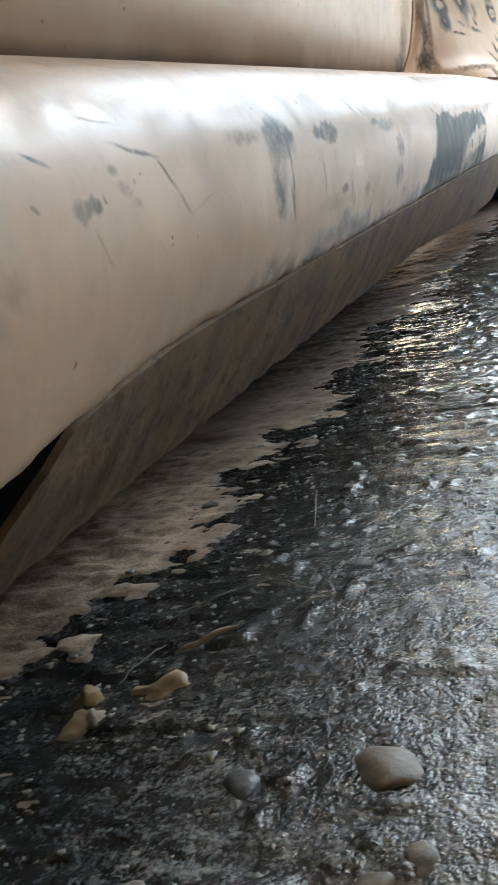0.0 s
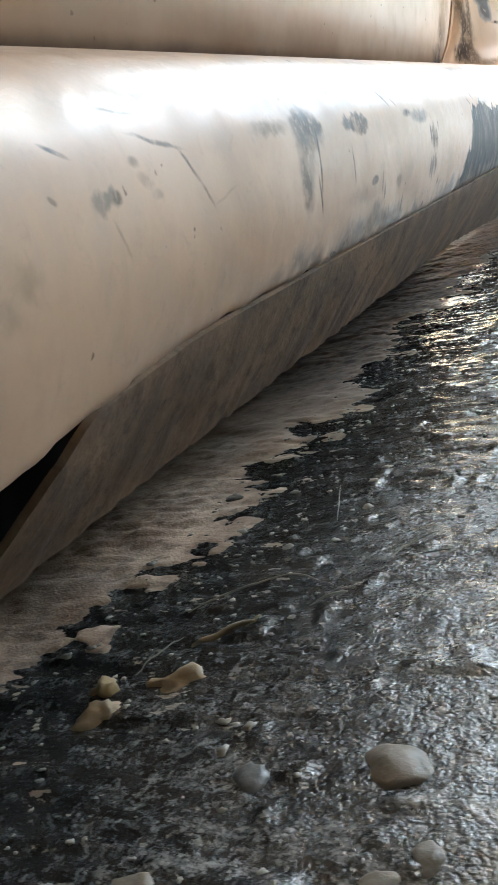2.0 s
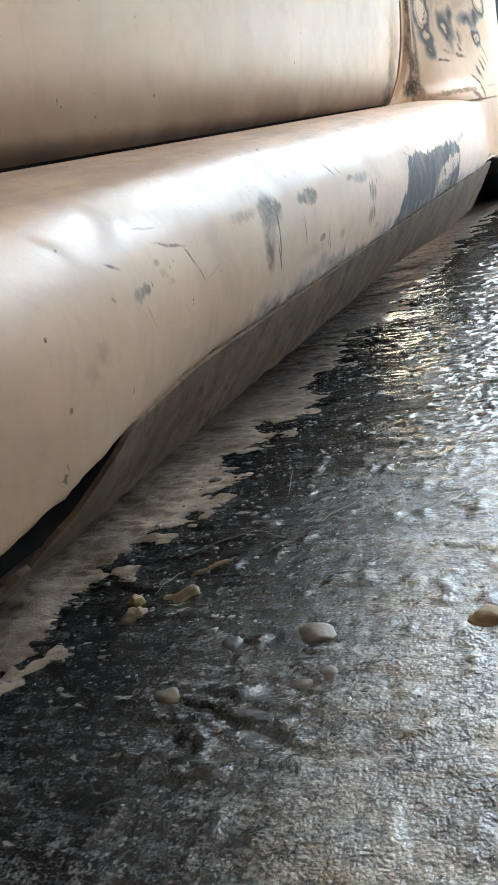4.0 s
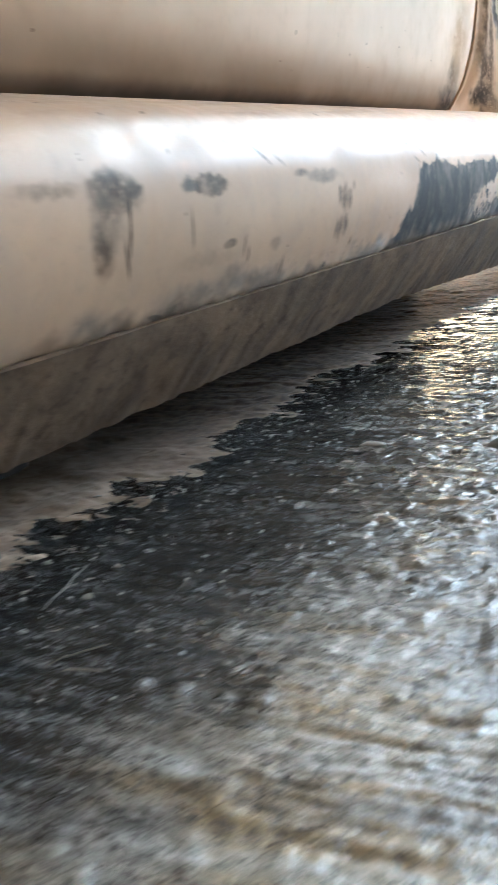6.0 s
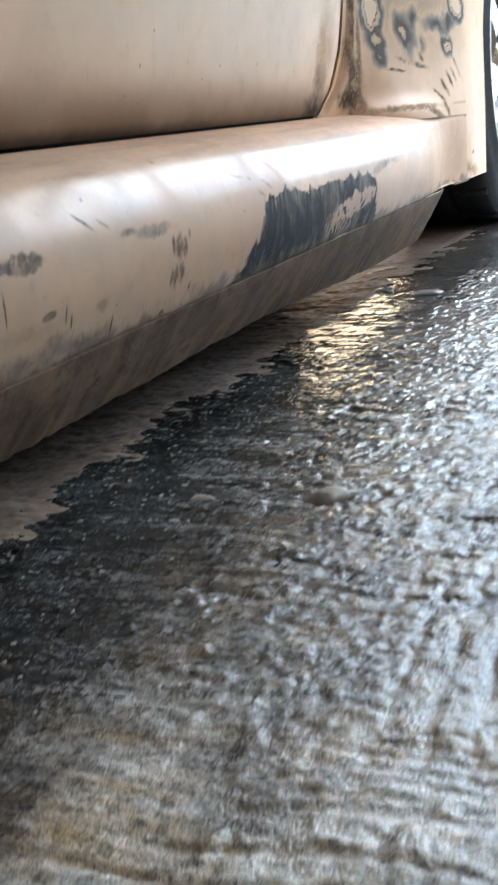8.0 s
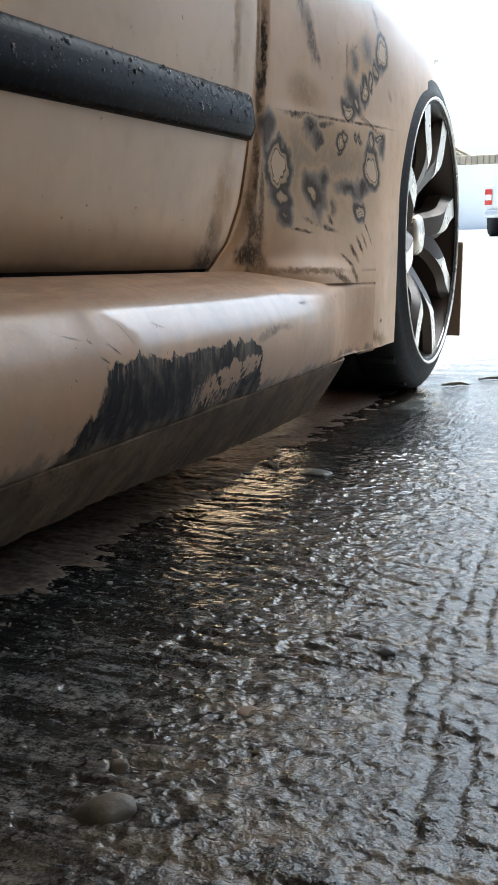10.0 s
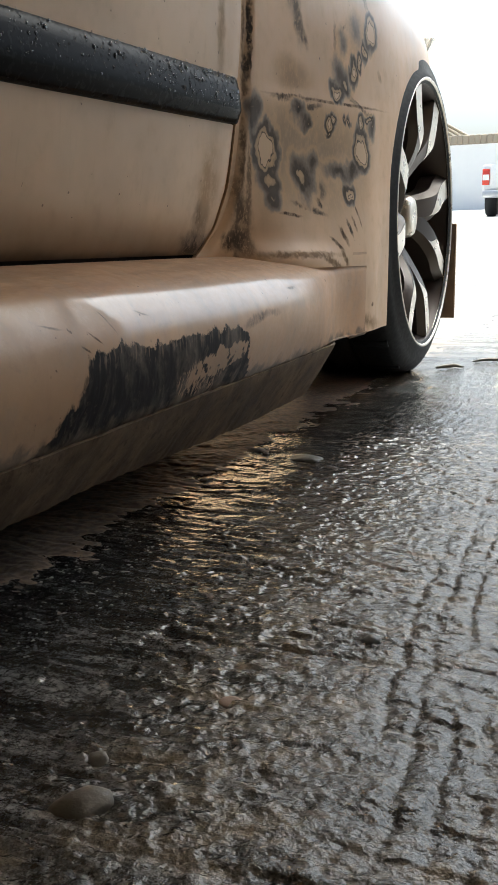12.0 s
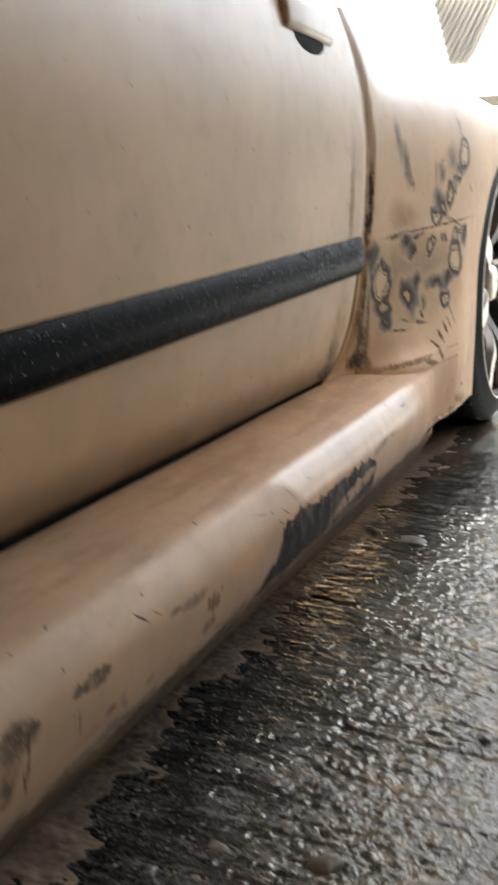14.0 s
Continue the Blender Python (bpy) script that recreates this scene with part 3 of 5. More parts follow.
quarter_rings = [
    (1.545, 0.396, 0.048, 0.040, 8, 1.0), (1.553, 0.356, 0.044, 0.036, 15, 0.56), (1.560, 0.330, 0.036, 0.026, 0, 0.44), (1.507, 0.438, 0.030, 0.036, 10, 0.43), (1.513, 0.408, 0.018, 0.026, -15, 0.40),
    (1.866, 0.421, 0.046, 0.046, -6, 1.0), (1.775, 0.383, 0.10, 0.026, 0, 0.34), (1.83, 0.385, 0.04, 0.022, 0, 0.40), (1.8045, 0.349, 0.030, 0.028, 0, 0.66), (1.652, 0.366, 0.060, 0.044, 20, 0.44), (1.648, 0.364, 0.034, 0.030, 20, 0.55), (1.685, 0.385, 0.03, 0.028, 0, 0.36),
    (1.738, 0.450, 0.026, 0.019, 20, 0.78), (1.757, 0.459, 0.018, 0.014, 0, 0.72), (1.735, 0.437, 0.020, 0.008, 0, 0.5), (1.798, 0.4607, 0.009, 0.014, 0, 0.5), (1.815, 0.462, 0.008, 0.014, 0, 0.5), (1.868, 0.466, 0.020, 0.018, 10, 0.72), (1.9146, 0.465, 0.028, 0.028, -15, 0.43), (1.895, 0.478, 0.022, 0.010, -10, 0.6),
    (1.633, 0.454, 0.032, 0.024, -10, 0.43), (1.660, 0.446, 0.026, 0.022, -20, 0.43),
    (1.8347, 0.5375, 0.024, 0.030, -10, 0.80), (1.8596, 0.5576, 0.017, 0.019, 0, 0.72), (1.882, 0.577, 0.018, 0.022, -10, 0.66), (1.9178, 0.609, 0.038, 0.044, 8, 1.0), (1.768, 0.500, 0.040, 0.020, 12, 0.78), (1.80, 0.512, 0.03, 0.022, 20, 0.55), (1.785, 0.525, 0.055, 0.034, 20, 0.34), (1.79, 0.575, 0.03, 0.03, 0, 0.24), (1.85, 0.60, 0.05, 0.045, 0, 0.22)]
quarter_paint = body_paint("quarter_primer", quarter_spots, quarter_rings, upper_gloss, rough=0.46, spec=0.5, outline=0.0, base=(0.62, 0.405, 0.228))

SOOT, UMBER, TAN = (0.125, 0.098, 0.075), (0.12, 0.082, 0.055), (0.31, 0.235, 0.165)
skirt_spots = [
    (0.490, 0.177, 0.018, 0.0115, 0, SOOT, 0.35), (0.505, 0.178, 0.008, 0.003, 0, SOOT, 0.4), (0.480, 0.161, 0.011, 0.014, 8, (0.17, 0.135, 0.105), 0.45), (0.473, 0.148, 0.008, 0.012, 0, (0.14, 0.10, 0.07), 0.5),
    (0.497, 0.160, 0.0012, 0.017, 8, (0.04, 0.03, 0.024), 0.5), (0.493, 0.143, 0.0010, 0.010, -10, (0.05, 0.038, 0.03), 0.5), (0.44, 0.180, 0.020, 0.0035, 0, TAN, 0.6),
    (0.580, 0.1775, 0.020, 0.0062, 0, SOOT, 0.25), (0.558, 0.1778, 0.007, 0.0048, 0, (0.15, 0.13, 0.11), 0.35),
    (0.6525, 0.1946, 0.010, 0.0012, 40, (0.05, 0.043, 0.037), 0.35), (0.674, 0.190, 0.007, 0.0008, 38, (0.06, 0.052, 0.044), 0.35), (0.700, 0.181, 0.009, 0.0026, 0, (0.2, 0.16, 0.13), 0.5), (0.737, 0.1785, 0.024, 0.0040, 0, (0.24, 0.195, 0.155), 0.55),
    (0.769, 0.161, 0.0050, 0.0100, 0, UMBER, 0.4), (0.760, 0.163, 0.0022, 0.0070, 0, UMBER, 0.4), (0.778, 0.159, 0.0036, 0.0085, 0, UMBER, 0.4), (0.786, 0.169, 0.0016, 0.0040, 0, UMBER, 0.4),
    (0.764, 0.138, 0.0036, 0.0090, 0, (0.18, 0.135, 0.10), 0.45), (0.773, 0.140, 0.0045, 0.0080, 0, (0.16, 0.12, 0.09), 0.45), (0.757, 0.139, 0.0022, 0.0070, 0, (0.2, 0.15, 0.115), 0.45), (0.790, 0.128, 0.0014, 0.0030, 0, UMBER, 0.4),
    (0.752, 0.1120, 0.0038, 0.0036, 0, (0.02, 0.017, 0.014), 0.2), (0.598, 0.1418, 0.0070, 0.0028, -8, (0.10, 0.075, 0.055), 0.35), (0.617, 0.139, 0.0010, 0.0060, 0, UMBER, 0.45), (0.623, 0.133, 0.0009, 0.0050, 0, UMBER, 0.45),
    (0.675, 0.1195, 0.0010, 0.0080, 0, (0.07, 0.055, 0.044), 0.4), (0.606, 0.124, 0.012, 0.0050, 0, (0.28, 0.22, 0.17), 0.7), (0.66, 0.137, 0.006, 0.004, 0, TAN, 0.6), (0.556, 0.154, 0.0009, 0.0105, -3, (0.10, 0.08, 0.06), 0.45), (0.575, 0.135, 0.03, 0.0045, 0, (0.42, 0.31, 0.215), 0.7),
    (0.467, 0.113, 0.014, 0.006, 0, (0.26, 0.215, 0.175), 0.8), (0.60, 0.117, 0.06, 0.005, 0, (0.28, 0.235, 0.19), 0.85), (0.53, 0.1075, 0.009, 0.0018, 6, (0.02, 0.016, 0.012), 0.3), (0.548, 0.1095, 0.013, 0.0040, 0, (0.16, 0.12, 0.09), 0.6),
    (0.2685, 0.161, 0.0090, 0.0032, -4, (0.27, 0.225, 0.18), 0.45), (0.277, 0.1615, 0.003, 0.0022, 0, (0.18, 0.145, 0.11), 0.4), (0.3016, 0.1656, 0.0050, 0.0024, 20, TAN, 0.55), (0.297, 0.172, 0.0034, 0.0018, 0, TAN, 0.55), (0.308, 0.160, 0.004, 0.0018, 0, (0.4, 0.31, 0.22), 0.5),
    (0.322, 0.1785, 0.0165, 0.0009, 12, (0.22, 0.17, 0.125), 0.6), (0.343, 0.168, 0.0090, 0.0010, 47, (0.15, 0.11, 0.085), 0.5), (0.353, 0.157, 0.0075, 0.0010, 52, (0.13, 0.10, 0.075), 0.5), (0.372, 0.154, 0.012, 0.0007, -14, (0.42, 0.31, 0.215), 0.6),
    (0.305, 0.1908, 0.014, 0.0007, 6, (0.36, 0.28, 0.2), 0.6), (0.275, 0.147, 0.007, 0.0008, 60, (0.38, 0.29, 0.2), 0.6), (0.25, 0.178, 0.006, 0.0010, 20, (0.12, 0.10, 0.08), 0.45), (0.237, 0.163, 0.0022, 0.0010, 40, (0.1, 0.08, 0.06), 0.4),
    (0.213, 0.144, 0.0065, 0.0050, 0, (0.42, 0.315, 0.22), 0.7), (0.200, 0.136, 0.0070, 0.0040, 20, (0.42, 0.315, 0.22), 0.7), (0.177, 0.127, 0.0018, 0.0014, 0, (0.05, 0.035, 0.025), 0.3), (0.168, 0.160, 0.0011, 0.0011, 0, (0.06, 0.045, 0.035), 0.3),
    (0.935, 0.186, 0.006, 0.0009, 25, UMBER, 0.4), (0.952, 0.1935, 0.009, 0.0009, 30, UMBER, 0.45), (0.980, 0.204, 0.010, 0.0010, 55, (0.2, 0.155, 0.12), 0.5), (0.90, 0.205, 0.012, 0.0008, 10, (0.26, 0.2, 0.15), 0.5), (1.04, 0.207, 0.010, 0.0008, 15, (0.3, 0.23, 0.17), 0.5),
    (1.30, 0.186, 0.035, 0.0050, -8, (0.15, 0.122, 0.10), 0.5), (1.36, 0.190, 0.018, 0.0040, 0, (0.24, 0.19, 0.15), 0.6), (1.45, 0.215, 0.015, 0.002, 0, (0.2, 0.16, 0.12), 0.5)]


def skirt_extra(m, c, rgh, mid, fine, near):
    """The bare black stretch, with streaks rubbed into it, and the glossier paint behind it."""
    clean = m.math("POWER", m.gloss, 2.5)
    sep = m.node("ShaderNodeSeparateXYZ")
    m.put(sep.inputs[0], near)
    y, z = sep.outputs[1], sep.outputs[2]
    plain = m.node("ShaderNodeSeparateXYZ")
    m.put(plain.inputs[0], m.pos)
    py, pz_ = plain.outputs[1], plain.outputs[2]
    c = m.mix(m.ramp(py, 0.62, 1.02, 0.0, 0.85), c, m.mix(1.0, c, (1.07, 0.93, 0.80), "MULTIPLY"))
    # where the bare stretch and the glossy coat begin: a bowed line
    front = m.math("ADD", 0.885, m.math("MULTIPLY", m.ramp(z, 0.108, 0.172), 0.05))
    arc = m.math("ADD", front, m.math("MULTIPLY", m.ramp(z, 0.168, 0.192), 0.062))
    arc = m.math("SUBTRACT", arc, m.math("MULTIPLY", m.ramp(z, 0.200, 0.225), 0.034))
    wob = m.math("MULTIPLY", m.math("SUBTRACT", m.noise(110, 5, 0.7, (1, 1.0, 0.6)), 0.5), 0.026)
    d1 = m.ramp(m.math("SUBTRACT", m.math("ADD", y, wob), front), -0.004, 0.004)
    top = m.math("SUBTRACT", 0.1815, m.math("MULTIPLY", m.ramp(y, 1.245, 1.33), 0.075))
    wob2 = m.math("MULTIPLY", m.math("SUBTRACT", m.noise(80, 6, 0.75, (1, 0.8, 0.6)), 0.5), 0.026)
    d2 = m.ramp(m.math("SUBTRACT", m.math("ADD", z, wob2), top), 0.0015, -0.0015)
    black = m.math("MULTIPLY", d1, d2)
    streak = m.noise(170, 3, 0.6, (1, 1.3, 0.14))
    isle = m.ramp(m.math("ADD", m.spot(near, 1.200, 0.150, 0.075, 0.013, -6), m.math("MULTIPLY", wob, 16.0)), 1.05, 0.95)
    rub = m.math("MULTIPLY", m.ramp(streak, 0.5, 0.53), m.ramp(m.spot(near, 1.155, 0.138, 0.055, 0.018, 0), 1.15, 0.8))
    dab = m.math("MULTIPLY", m.ramp(streak, 0.56, 0.6), m.ramp(z, 0.165, 0.176))
    gone = m.math("MAXIMUM", isle, m.math("MAXIMUM", m.math("MULTIPLY", rub, 0.85), m.math("MULTIPLY", dab, 0.25)))
    gone = m.math("MULTIPLY", gone, m.ramp(m.noise(90, 3), 0.64, 0.56))
    black = m.math("MULTIPLY", black, m.math("SUBTRACT", 1.0, m.math("MULTIPLY", gone, 0.85)))
    c = m.mix(m.math("MULTIPLY", black, 0.985), c, m.mix(m.ramp(streak, 0.4, 0.75), (0.007, 0.007, 0.010), (0.020, 0.020, 0.024)))
    # scratches along the lower edge
    scr = m.math("MULTIPLY", m.ramp(m.noise(300, 2, 0.5, (1, 1.0, 0.1)), 0.6, 0.66), m.math("MULTIPLY", m.ramp(z, 0.135, 0.115), m.ramp(y, 0.5, 0.6)))
    c = m.mix(m.math("MULTIPLY", scr, 0.5), c, (0.19, 0.145, 0.105))
    # dirty, dull ledge above the shoulder, with brown silt washed along it
    ledge = m.ramp(m.math("ADD", m.math("SUBTRACT", pz_, m.math("MULTIPLY", py, 0.0125)), m.math("MULTIPLY", m.math("SUBTRACT", mid, 0.5), 0.004)), 0.2095, 0.2150)
    wash = m.ramp(m.noise(22, 6, 0.68, (1.6, 0.28, 1)), 0.44, 0.62)
    c = m.mix(m.math("MULTIPLY", ledge, m.math("ADD", 0.05, m.math("MULTIPLY", wash, 0.38))), c, (0.24, 0.15, 0.08))
    # grime creeping up from the lower edge
    grime = m.ramp(m.math("ADD", m.math("SUBTRACT", z, m.math("MULTIPLY", m.math("SUBTRACT", y, 0.5), 0.0175)), m.math("MULTIPLY", m.math("SUBTRACT", mid, 0.5), 0.05)), 0.117, 0.103)
    c = m.mix(m.math("MULTIPLY", m.math("MULTIPLY", grime, m.ramp(y, 0.36, 0.5)), 0.8), c, (0.15, 0.115, 0.085))
    # wiped swathes: the gloss comes and goes in slanting strokes
    wipe = m.noise(30, 5, 0.6, (1, 1.0, 0.45), vec=m.warped(7, 0.12))
    brush = m.noise(140, 4, 0.6, (1, 0.5, 1.1), vec=m.warped(9, 0.10))
    c = m.mix(m.math("MULTIPLY", m.ramp(wipe, 0.45, 0.7), 0.34), c, (0.40, 0.325, 0.26))
    c = m.mix(m.math("MULTIPLY", m.ramp(m.noise(75, 6, 0.7, vec=m.warped(14, 0.05)), 0.54, 0.72), 0.28), c, (0.33, 0.25, 0.18))
    m.peel = m.math("ADD", m.math("MULTIPLY", brush, 0.6), m.math("MULTIPLY", m.noise(48, 3, 0.5), 1.4))
    glossy = m.math("MULTIPLY", m.ramp(py, 1.66, 1.42), m.ramp(m.math("SUBTRACT", y, arc), -0.006, 0.006))
    dullness = m.math("MAXIMUM", ledge, m.ramp(py, 1.44, 1.66))
    rgh = m.math("ADD", m.ramp(wipe, 0.3, 0.7, 0.36, 0.50), m.ramp(brush, 0.35, 0.65, -0.04, 0.05))
    rgh = m.math("ADD", rgh, m.math("MULTIPLY", dullness, 0.10))
    rgh = m.math("MAXIMUM", rgh, m.math("MULTIPLY", black, 0.5))
    m.gloss = m.math("MULTIPLY", m.gloss, m.math("MULTIPLY", m.math("SUBTRACT", 1.0, m.math("MULTIPLY", black, 0.75)), m.math("SUBTRACT", 1.0, m.math("MULTIPLY", dullness, 0.4))))
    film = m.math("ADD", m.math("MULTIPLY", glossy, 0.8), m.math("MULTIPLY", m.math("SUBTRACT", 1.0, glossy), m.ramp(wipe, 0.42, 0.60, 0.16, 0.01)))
    # the coat is kept by height to the shoulder, to place its highlight; weaker below
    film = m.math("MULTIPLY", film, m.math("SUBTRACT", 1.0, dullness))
    shoulder_sheen = m.ramp(m.math("ADD", m.math("SUBTRACT", pz_, m.math("MULTIPLY", py, 0.010)), m.math("MULTIPLY", m.math("SUBTRACT", wipe, 0.5), 0.02)), 0.172, 0.190, 0.06, 1.0)
    film = m.math("MULTIPLY", m.math("MULTIPLY", film, shoulder_sheen), clean)
    m.gloss = m.math("MULTIPLY", m.gloss, m.math("ADD", 0.45, m.math("MULTIPLY", shoulder_sheen, 0.55)))
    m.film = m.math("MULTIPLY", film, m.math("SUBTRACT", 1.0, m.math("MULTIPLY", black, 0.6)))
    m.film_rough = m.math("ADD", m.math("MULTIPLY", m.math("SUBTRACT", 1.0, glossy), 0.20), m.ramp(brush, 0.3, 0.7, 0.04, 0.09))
    return c, rgh


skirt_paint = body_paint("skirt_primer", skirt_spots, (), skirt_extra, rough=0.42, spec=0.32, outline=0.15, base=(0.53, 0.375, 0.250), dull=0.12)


def lip_material():
    """Grey-brown plastic, dragged and dusted, with scratches running back and down."""
    m = Mat("scuffed_grey_plastic")
    blot, fine = m.noise(22, 5, 0.6), m.noise(200, 4)
    drag = m.noise(240, 3, 0.6, (1, 0.35, 0.35), vec=m.warped(9, 0.05))
    c = m.mix(m.ramp(blot, 0.3, 0.7), (0.095, 0.066, 0.044), (0.235, 0.167, 0.11))
    c = m.mix(m.math("MULTIPLY", m.ramp(m.noise(60, 5, 0.65), 0.52, 0.66), 0.6), c, (0.07, 0.05, 0.036))
    c = m.mix(m.math("MULTIPLY", m.ramp(drag, 0.62, 0.72), 0.10), c, (0.42, 0.34, 0.26))
    c = m.mix(m.math("MULTIPLY", m.ramp(fine, 0.6, 0.72), 0.4), c, (0.05, 0.04, 0.032))
    return m.done(c, m.ramp(blot, 0.3, 0.7, 0.6, 0.85), m.bump(drag, 0.08, 0.001, m.bump(fine, 0.45, 0.0014)), spec=0.15)


plastic = lip_material()
black_plastic = simple("black_trim_plastic", (0.006, 0.006, 0.007), 0.22, vary=0.3, scale=160, bump=0.03, spec=0.022)
# near-black colour carrying the shade under the car and in the handle pocket
shade_black = simple("black_for_shade", (0.005, 0.005, 0.005), 0.9, vary=0.3)
rubber = simple("tyre_rubber", (0.009, 0.009, 0.010), 0.7, vary=0.3, scale=120)
alloy_dark = simple("gunmetal_alloy", (0.075, 0.06, 0.05), 0.36, 0.5, vary=0.08, scale=40, bump=0.0)
alloy_cut = simple("machined_alloy", (0.72, 0.67, 0.59), 0.32, 0.7, vary=0.03, scale=40, bump=0.0)
alloy_in = simple("dark_wheel_barrel", (0.05, 0.038, 0.034), 0.4, 0.5, vary=0.25, scale=120)

# door skin, up to its waist, with its bent-in edge at the back and below
v = np.linspace(0, 1, 70)
u = np.linspace(0, 1, 120)
U, V = np.meshgrid(u, v, indexing="ij")
zb = 0.2385 + 0.0135 * (-0.9 + 2.3 * U)
Zd = zb + (0.89 - zb) * V
Yd = -0.9 + (door_gap(Zd) + 0.9) * U
Xd = door_x(Yd, Zd)
rim = np.minimum(smooth(1.0, 0.9965, U), smooth(0.0, 0.012, V))
Xd = Xd - 0.006 * (1 - rim)
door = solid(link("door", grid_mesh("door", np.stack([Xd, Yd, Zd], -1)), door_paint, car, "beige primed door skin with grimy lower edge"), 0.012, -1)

# dark moulding across the door, peaked in section, cut off square at the door's end
prof = [(-0.004, 0.0), (0.006, 0.001), (0.010, 0.006), (0.0135, 0.0125), (0.0140, 0.0145), (0.0130, 0.022), (0.011, 0.034), (0.006, 0.046), (0.001, 0.049), (-0.004, 0.049)]
ym = np.concatenate([np.linspace(-0.9, 1.43, 60), [1.442, 1.452, 1.458]])
tap = np.concatenate([np.ones(60), [0.96, 0.85, 0.6]])
Pm = np.zeros((len(ym), len(prof), 3))
for k, (dx, dz) in enumerate(prof):
    low = 0.371 + 0.053 * (ym - 0.6)
    hgt = 0.057 + 0 * ym
    zz = low + dz / 0.049 * hgt
    Pm[:, k] = np.stack([door_x(ym, low + 0.025) + dx * tap, ym, zz], -1)
moulding = link("moulding", grid_mesh("moulding", Pm), black_plastic, door, "wet black plastic door moulding beaded with water drops")
bmc = bmesh.new()
bmc.faces.new([bmc.verts.new(p) for p in Pm[-1]])
part("moulding_end", bmc, black_plastic, moulding, shade=False)

# handle: a pull over a black ellipsoid that stands for the pocket's shadow
hy, hz = 1.265, 0.733
hx = float(door_x(hy, hz))
bm = bmesh.new()
box(bm, (-0.010, -0.086, -0.020), (0.013, 0.086, 0.024), 0.0105, seg=4)
for v_ in bm.verts:   # bowed outwards, thinner towards its ends
    v_.co.x -= 0.010 * (v_.co.y / 0.086) ** 2
    v_.co.z += 0.004 * (v_.co.y / 0.086) ** 2
bmesh.ops.transform(bm, matrix=pose(hx + 0.001, hy, hz + 0.012, 0, -8, 0), verts=bm.verts)
handle = part("handle", bm, door_paint, door, "body-coloured pull handle")
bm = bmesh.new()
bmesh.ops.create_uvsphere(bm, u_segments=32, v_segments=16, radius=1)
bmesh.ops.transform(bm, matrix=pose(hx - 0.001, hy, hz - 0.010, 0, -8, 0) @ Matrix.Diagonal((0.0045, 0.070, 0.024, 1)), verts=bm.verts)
part("handle_pocket_shade", bm, shade_black, handle, "black ellipsoid for the shadow in the pocket below the handle")

# quarter panel round the rear wheel
WY, WZ, TYRE, RIM = 2.375, 0.335, 0.335, 0.279
AY, AZ, AA, AB = 2.378, 0.335, 0.352, 0.293
yq, zq = np.arange(1.40, 3.25, 0.0085), np.arange(0.127, 0.80, 0.0085)
Yq, Zq = np.meshgrid(yq, zq, indexing="ij")
q = np.where(Zq > AZ, np.hypot((Yq - AY) / AA, (Zq - AZ) / AB), np.abs(Yq - AY) / AA)
keepv = q >= 1.0
near_lip = (q < 1.0) & (q > 0.969)
s = 1.0 / np.maximum(q, 1e-3)
Yl = np.where(near_lip, AY + (Yq - AY) * s, Yq)
Zl = np.where(near_lip & (Zq > AZ), AZ + (Zq - AZ) * s, Zq)
good = keepv | near_lip
gapy = door_gap(Zl) + 0.005
Yl = np.where(Yl < gapy, gapy + (Yl - gapy) * 0.15, Yl)
Xl = quarter_x(Yl, Zl) + 0.020 * smooth(0.292, 0.247, Zl) ** 2 * smooth(1.80, 1.62, Yl) * smooth(1.455, 1.53, Yl)
crease = 0.46 + 0.0706 * (Yl - 1.464)
Xl = Xl + 0.003 * smooth(0.012, -0.004, Zl - crease) * smooth(1.98, 1.9, Yl) - 0.006 * smooth(0.008, 0.0, Yl - gapy)
keep = good[:-1, :-1] & good[1:, :-1] & good[1:, 1:] & good[:-1, 1:] & ~((Zq[1:, 1:] < 0.245) & (Yq[1:, 1:] < 1.86))
quarter = solid(link("quarter_panel", grid_mesh("quarter_panel", np.stack([Xl, Yl, Zl], -1), keep), quarter_paint, car, "beige rear quarter with sanded-through rings of filler"), 0.007, -1)

# side skirt
PX = np.array([-0.252, -0.243, -0.217, -0.190, -0.166, -0.147, -0.1345, -0.127, -0.1235, -0.1225, -0.124, -0.128, -0.134, -0.140, -0.146, -0.152])
PZ = np.array([0.95, 1.0, 0.975, 0.935, 0.885, 0.815, 0.71, 0.62, 0.53, 0.43, 0.31, 0.19, 0.09, 0.0, -0.008, 0.01])
tt = np.linspace(0, len(PX) - 1, 64)
px = sum(np.interp(tt + d, np.arange(len(PX)), PX) for d in (-0.5, -0.25, 0, 0.25, 0.5)) / 5
pz = sum(np.interp(tt + d, np.arange(len(PX)), PZ) for d in (-0.5, -0.25, 0, 0.25, 0.5)) / 5
ysk = np.concatenate([[0.062, 0.064, 0.068, 0.074], np.linspace(0.082, 1.8592, 270)])


def crease_z(y):
    return 0.1045 + 0.0175 * (y - 0.5) - 0.015 * smooth(0.36, 0.08, y)


def bulge(y):
    return 0.016 * smooth(0.40, 0.10, y)


Ys, K = np.meshgrid(ysk, np.arange(64), indexing="ij")
zc, zt = crease_z(Ys), 0.2365 + 0.0135 * Ys
Zs = zc + pz[K] * (zt - zc)
Xs = px[K] + bulge(Ys) * smooth(0.95, 0.5, pz[K])
end = smooth(1.40, 1.80, Ys)
qx = quarter_x(Ys, Zs) + 0.003 * smooth(1.98, 1.9, Ys)
low = smooth(0.97, 0.72, pz[K])
tail = smooth(1.86, 1.55, Ys)
Xs = Xs * (1 - end) + (qx + (np.maximum(qx, -0.1385) - qx) * low * tail) * end
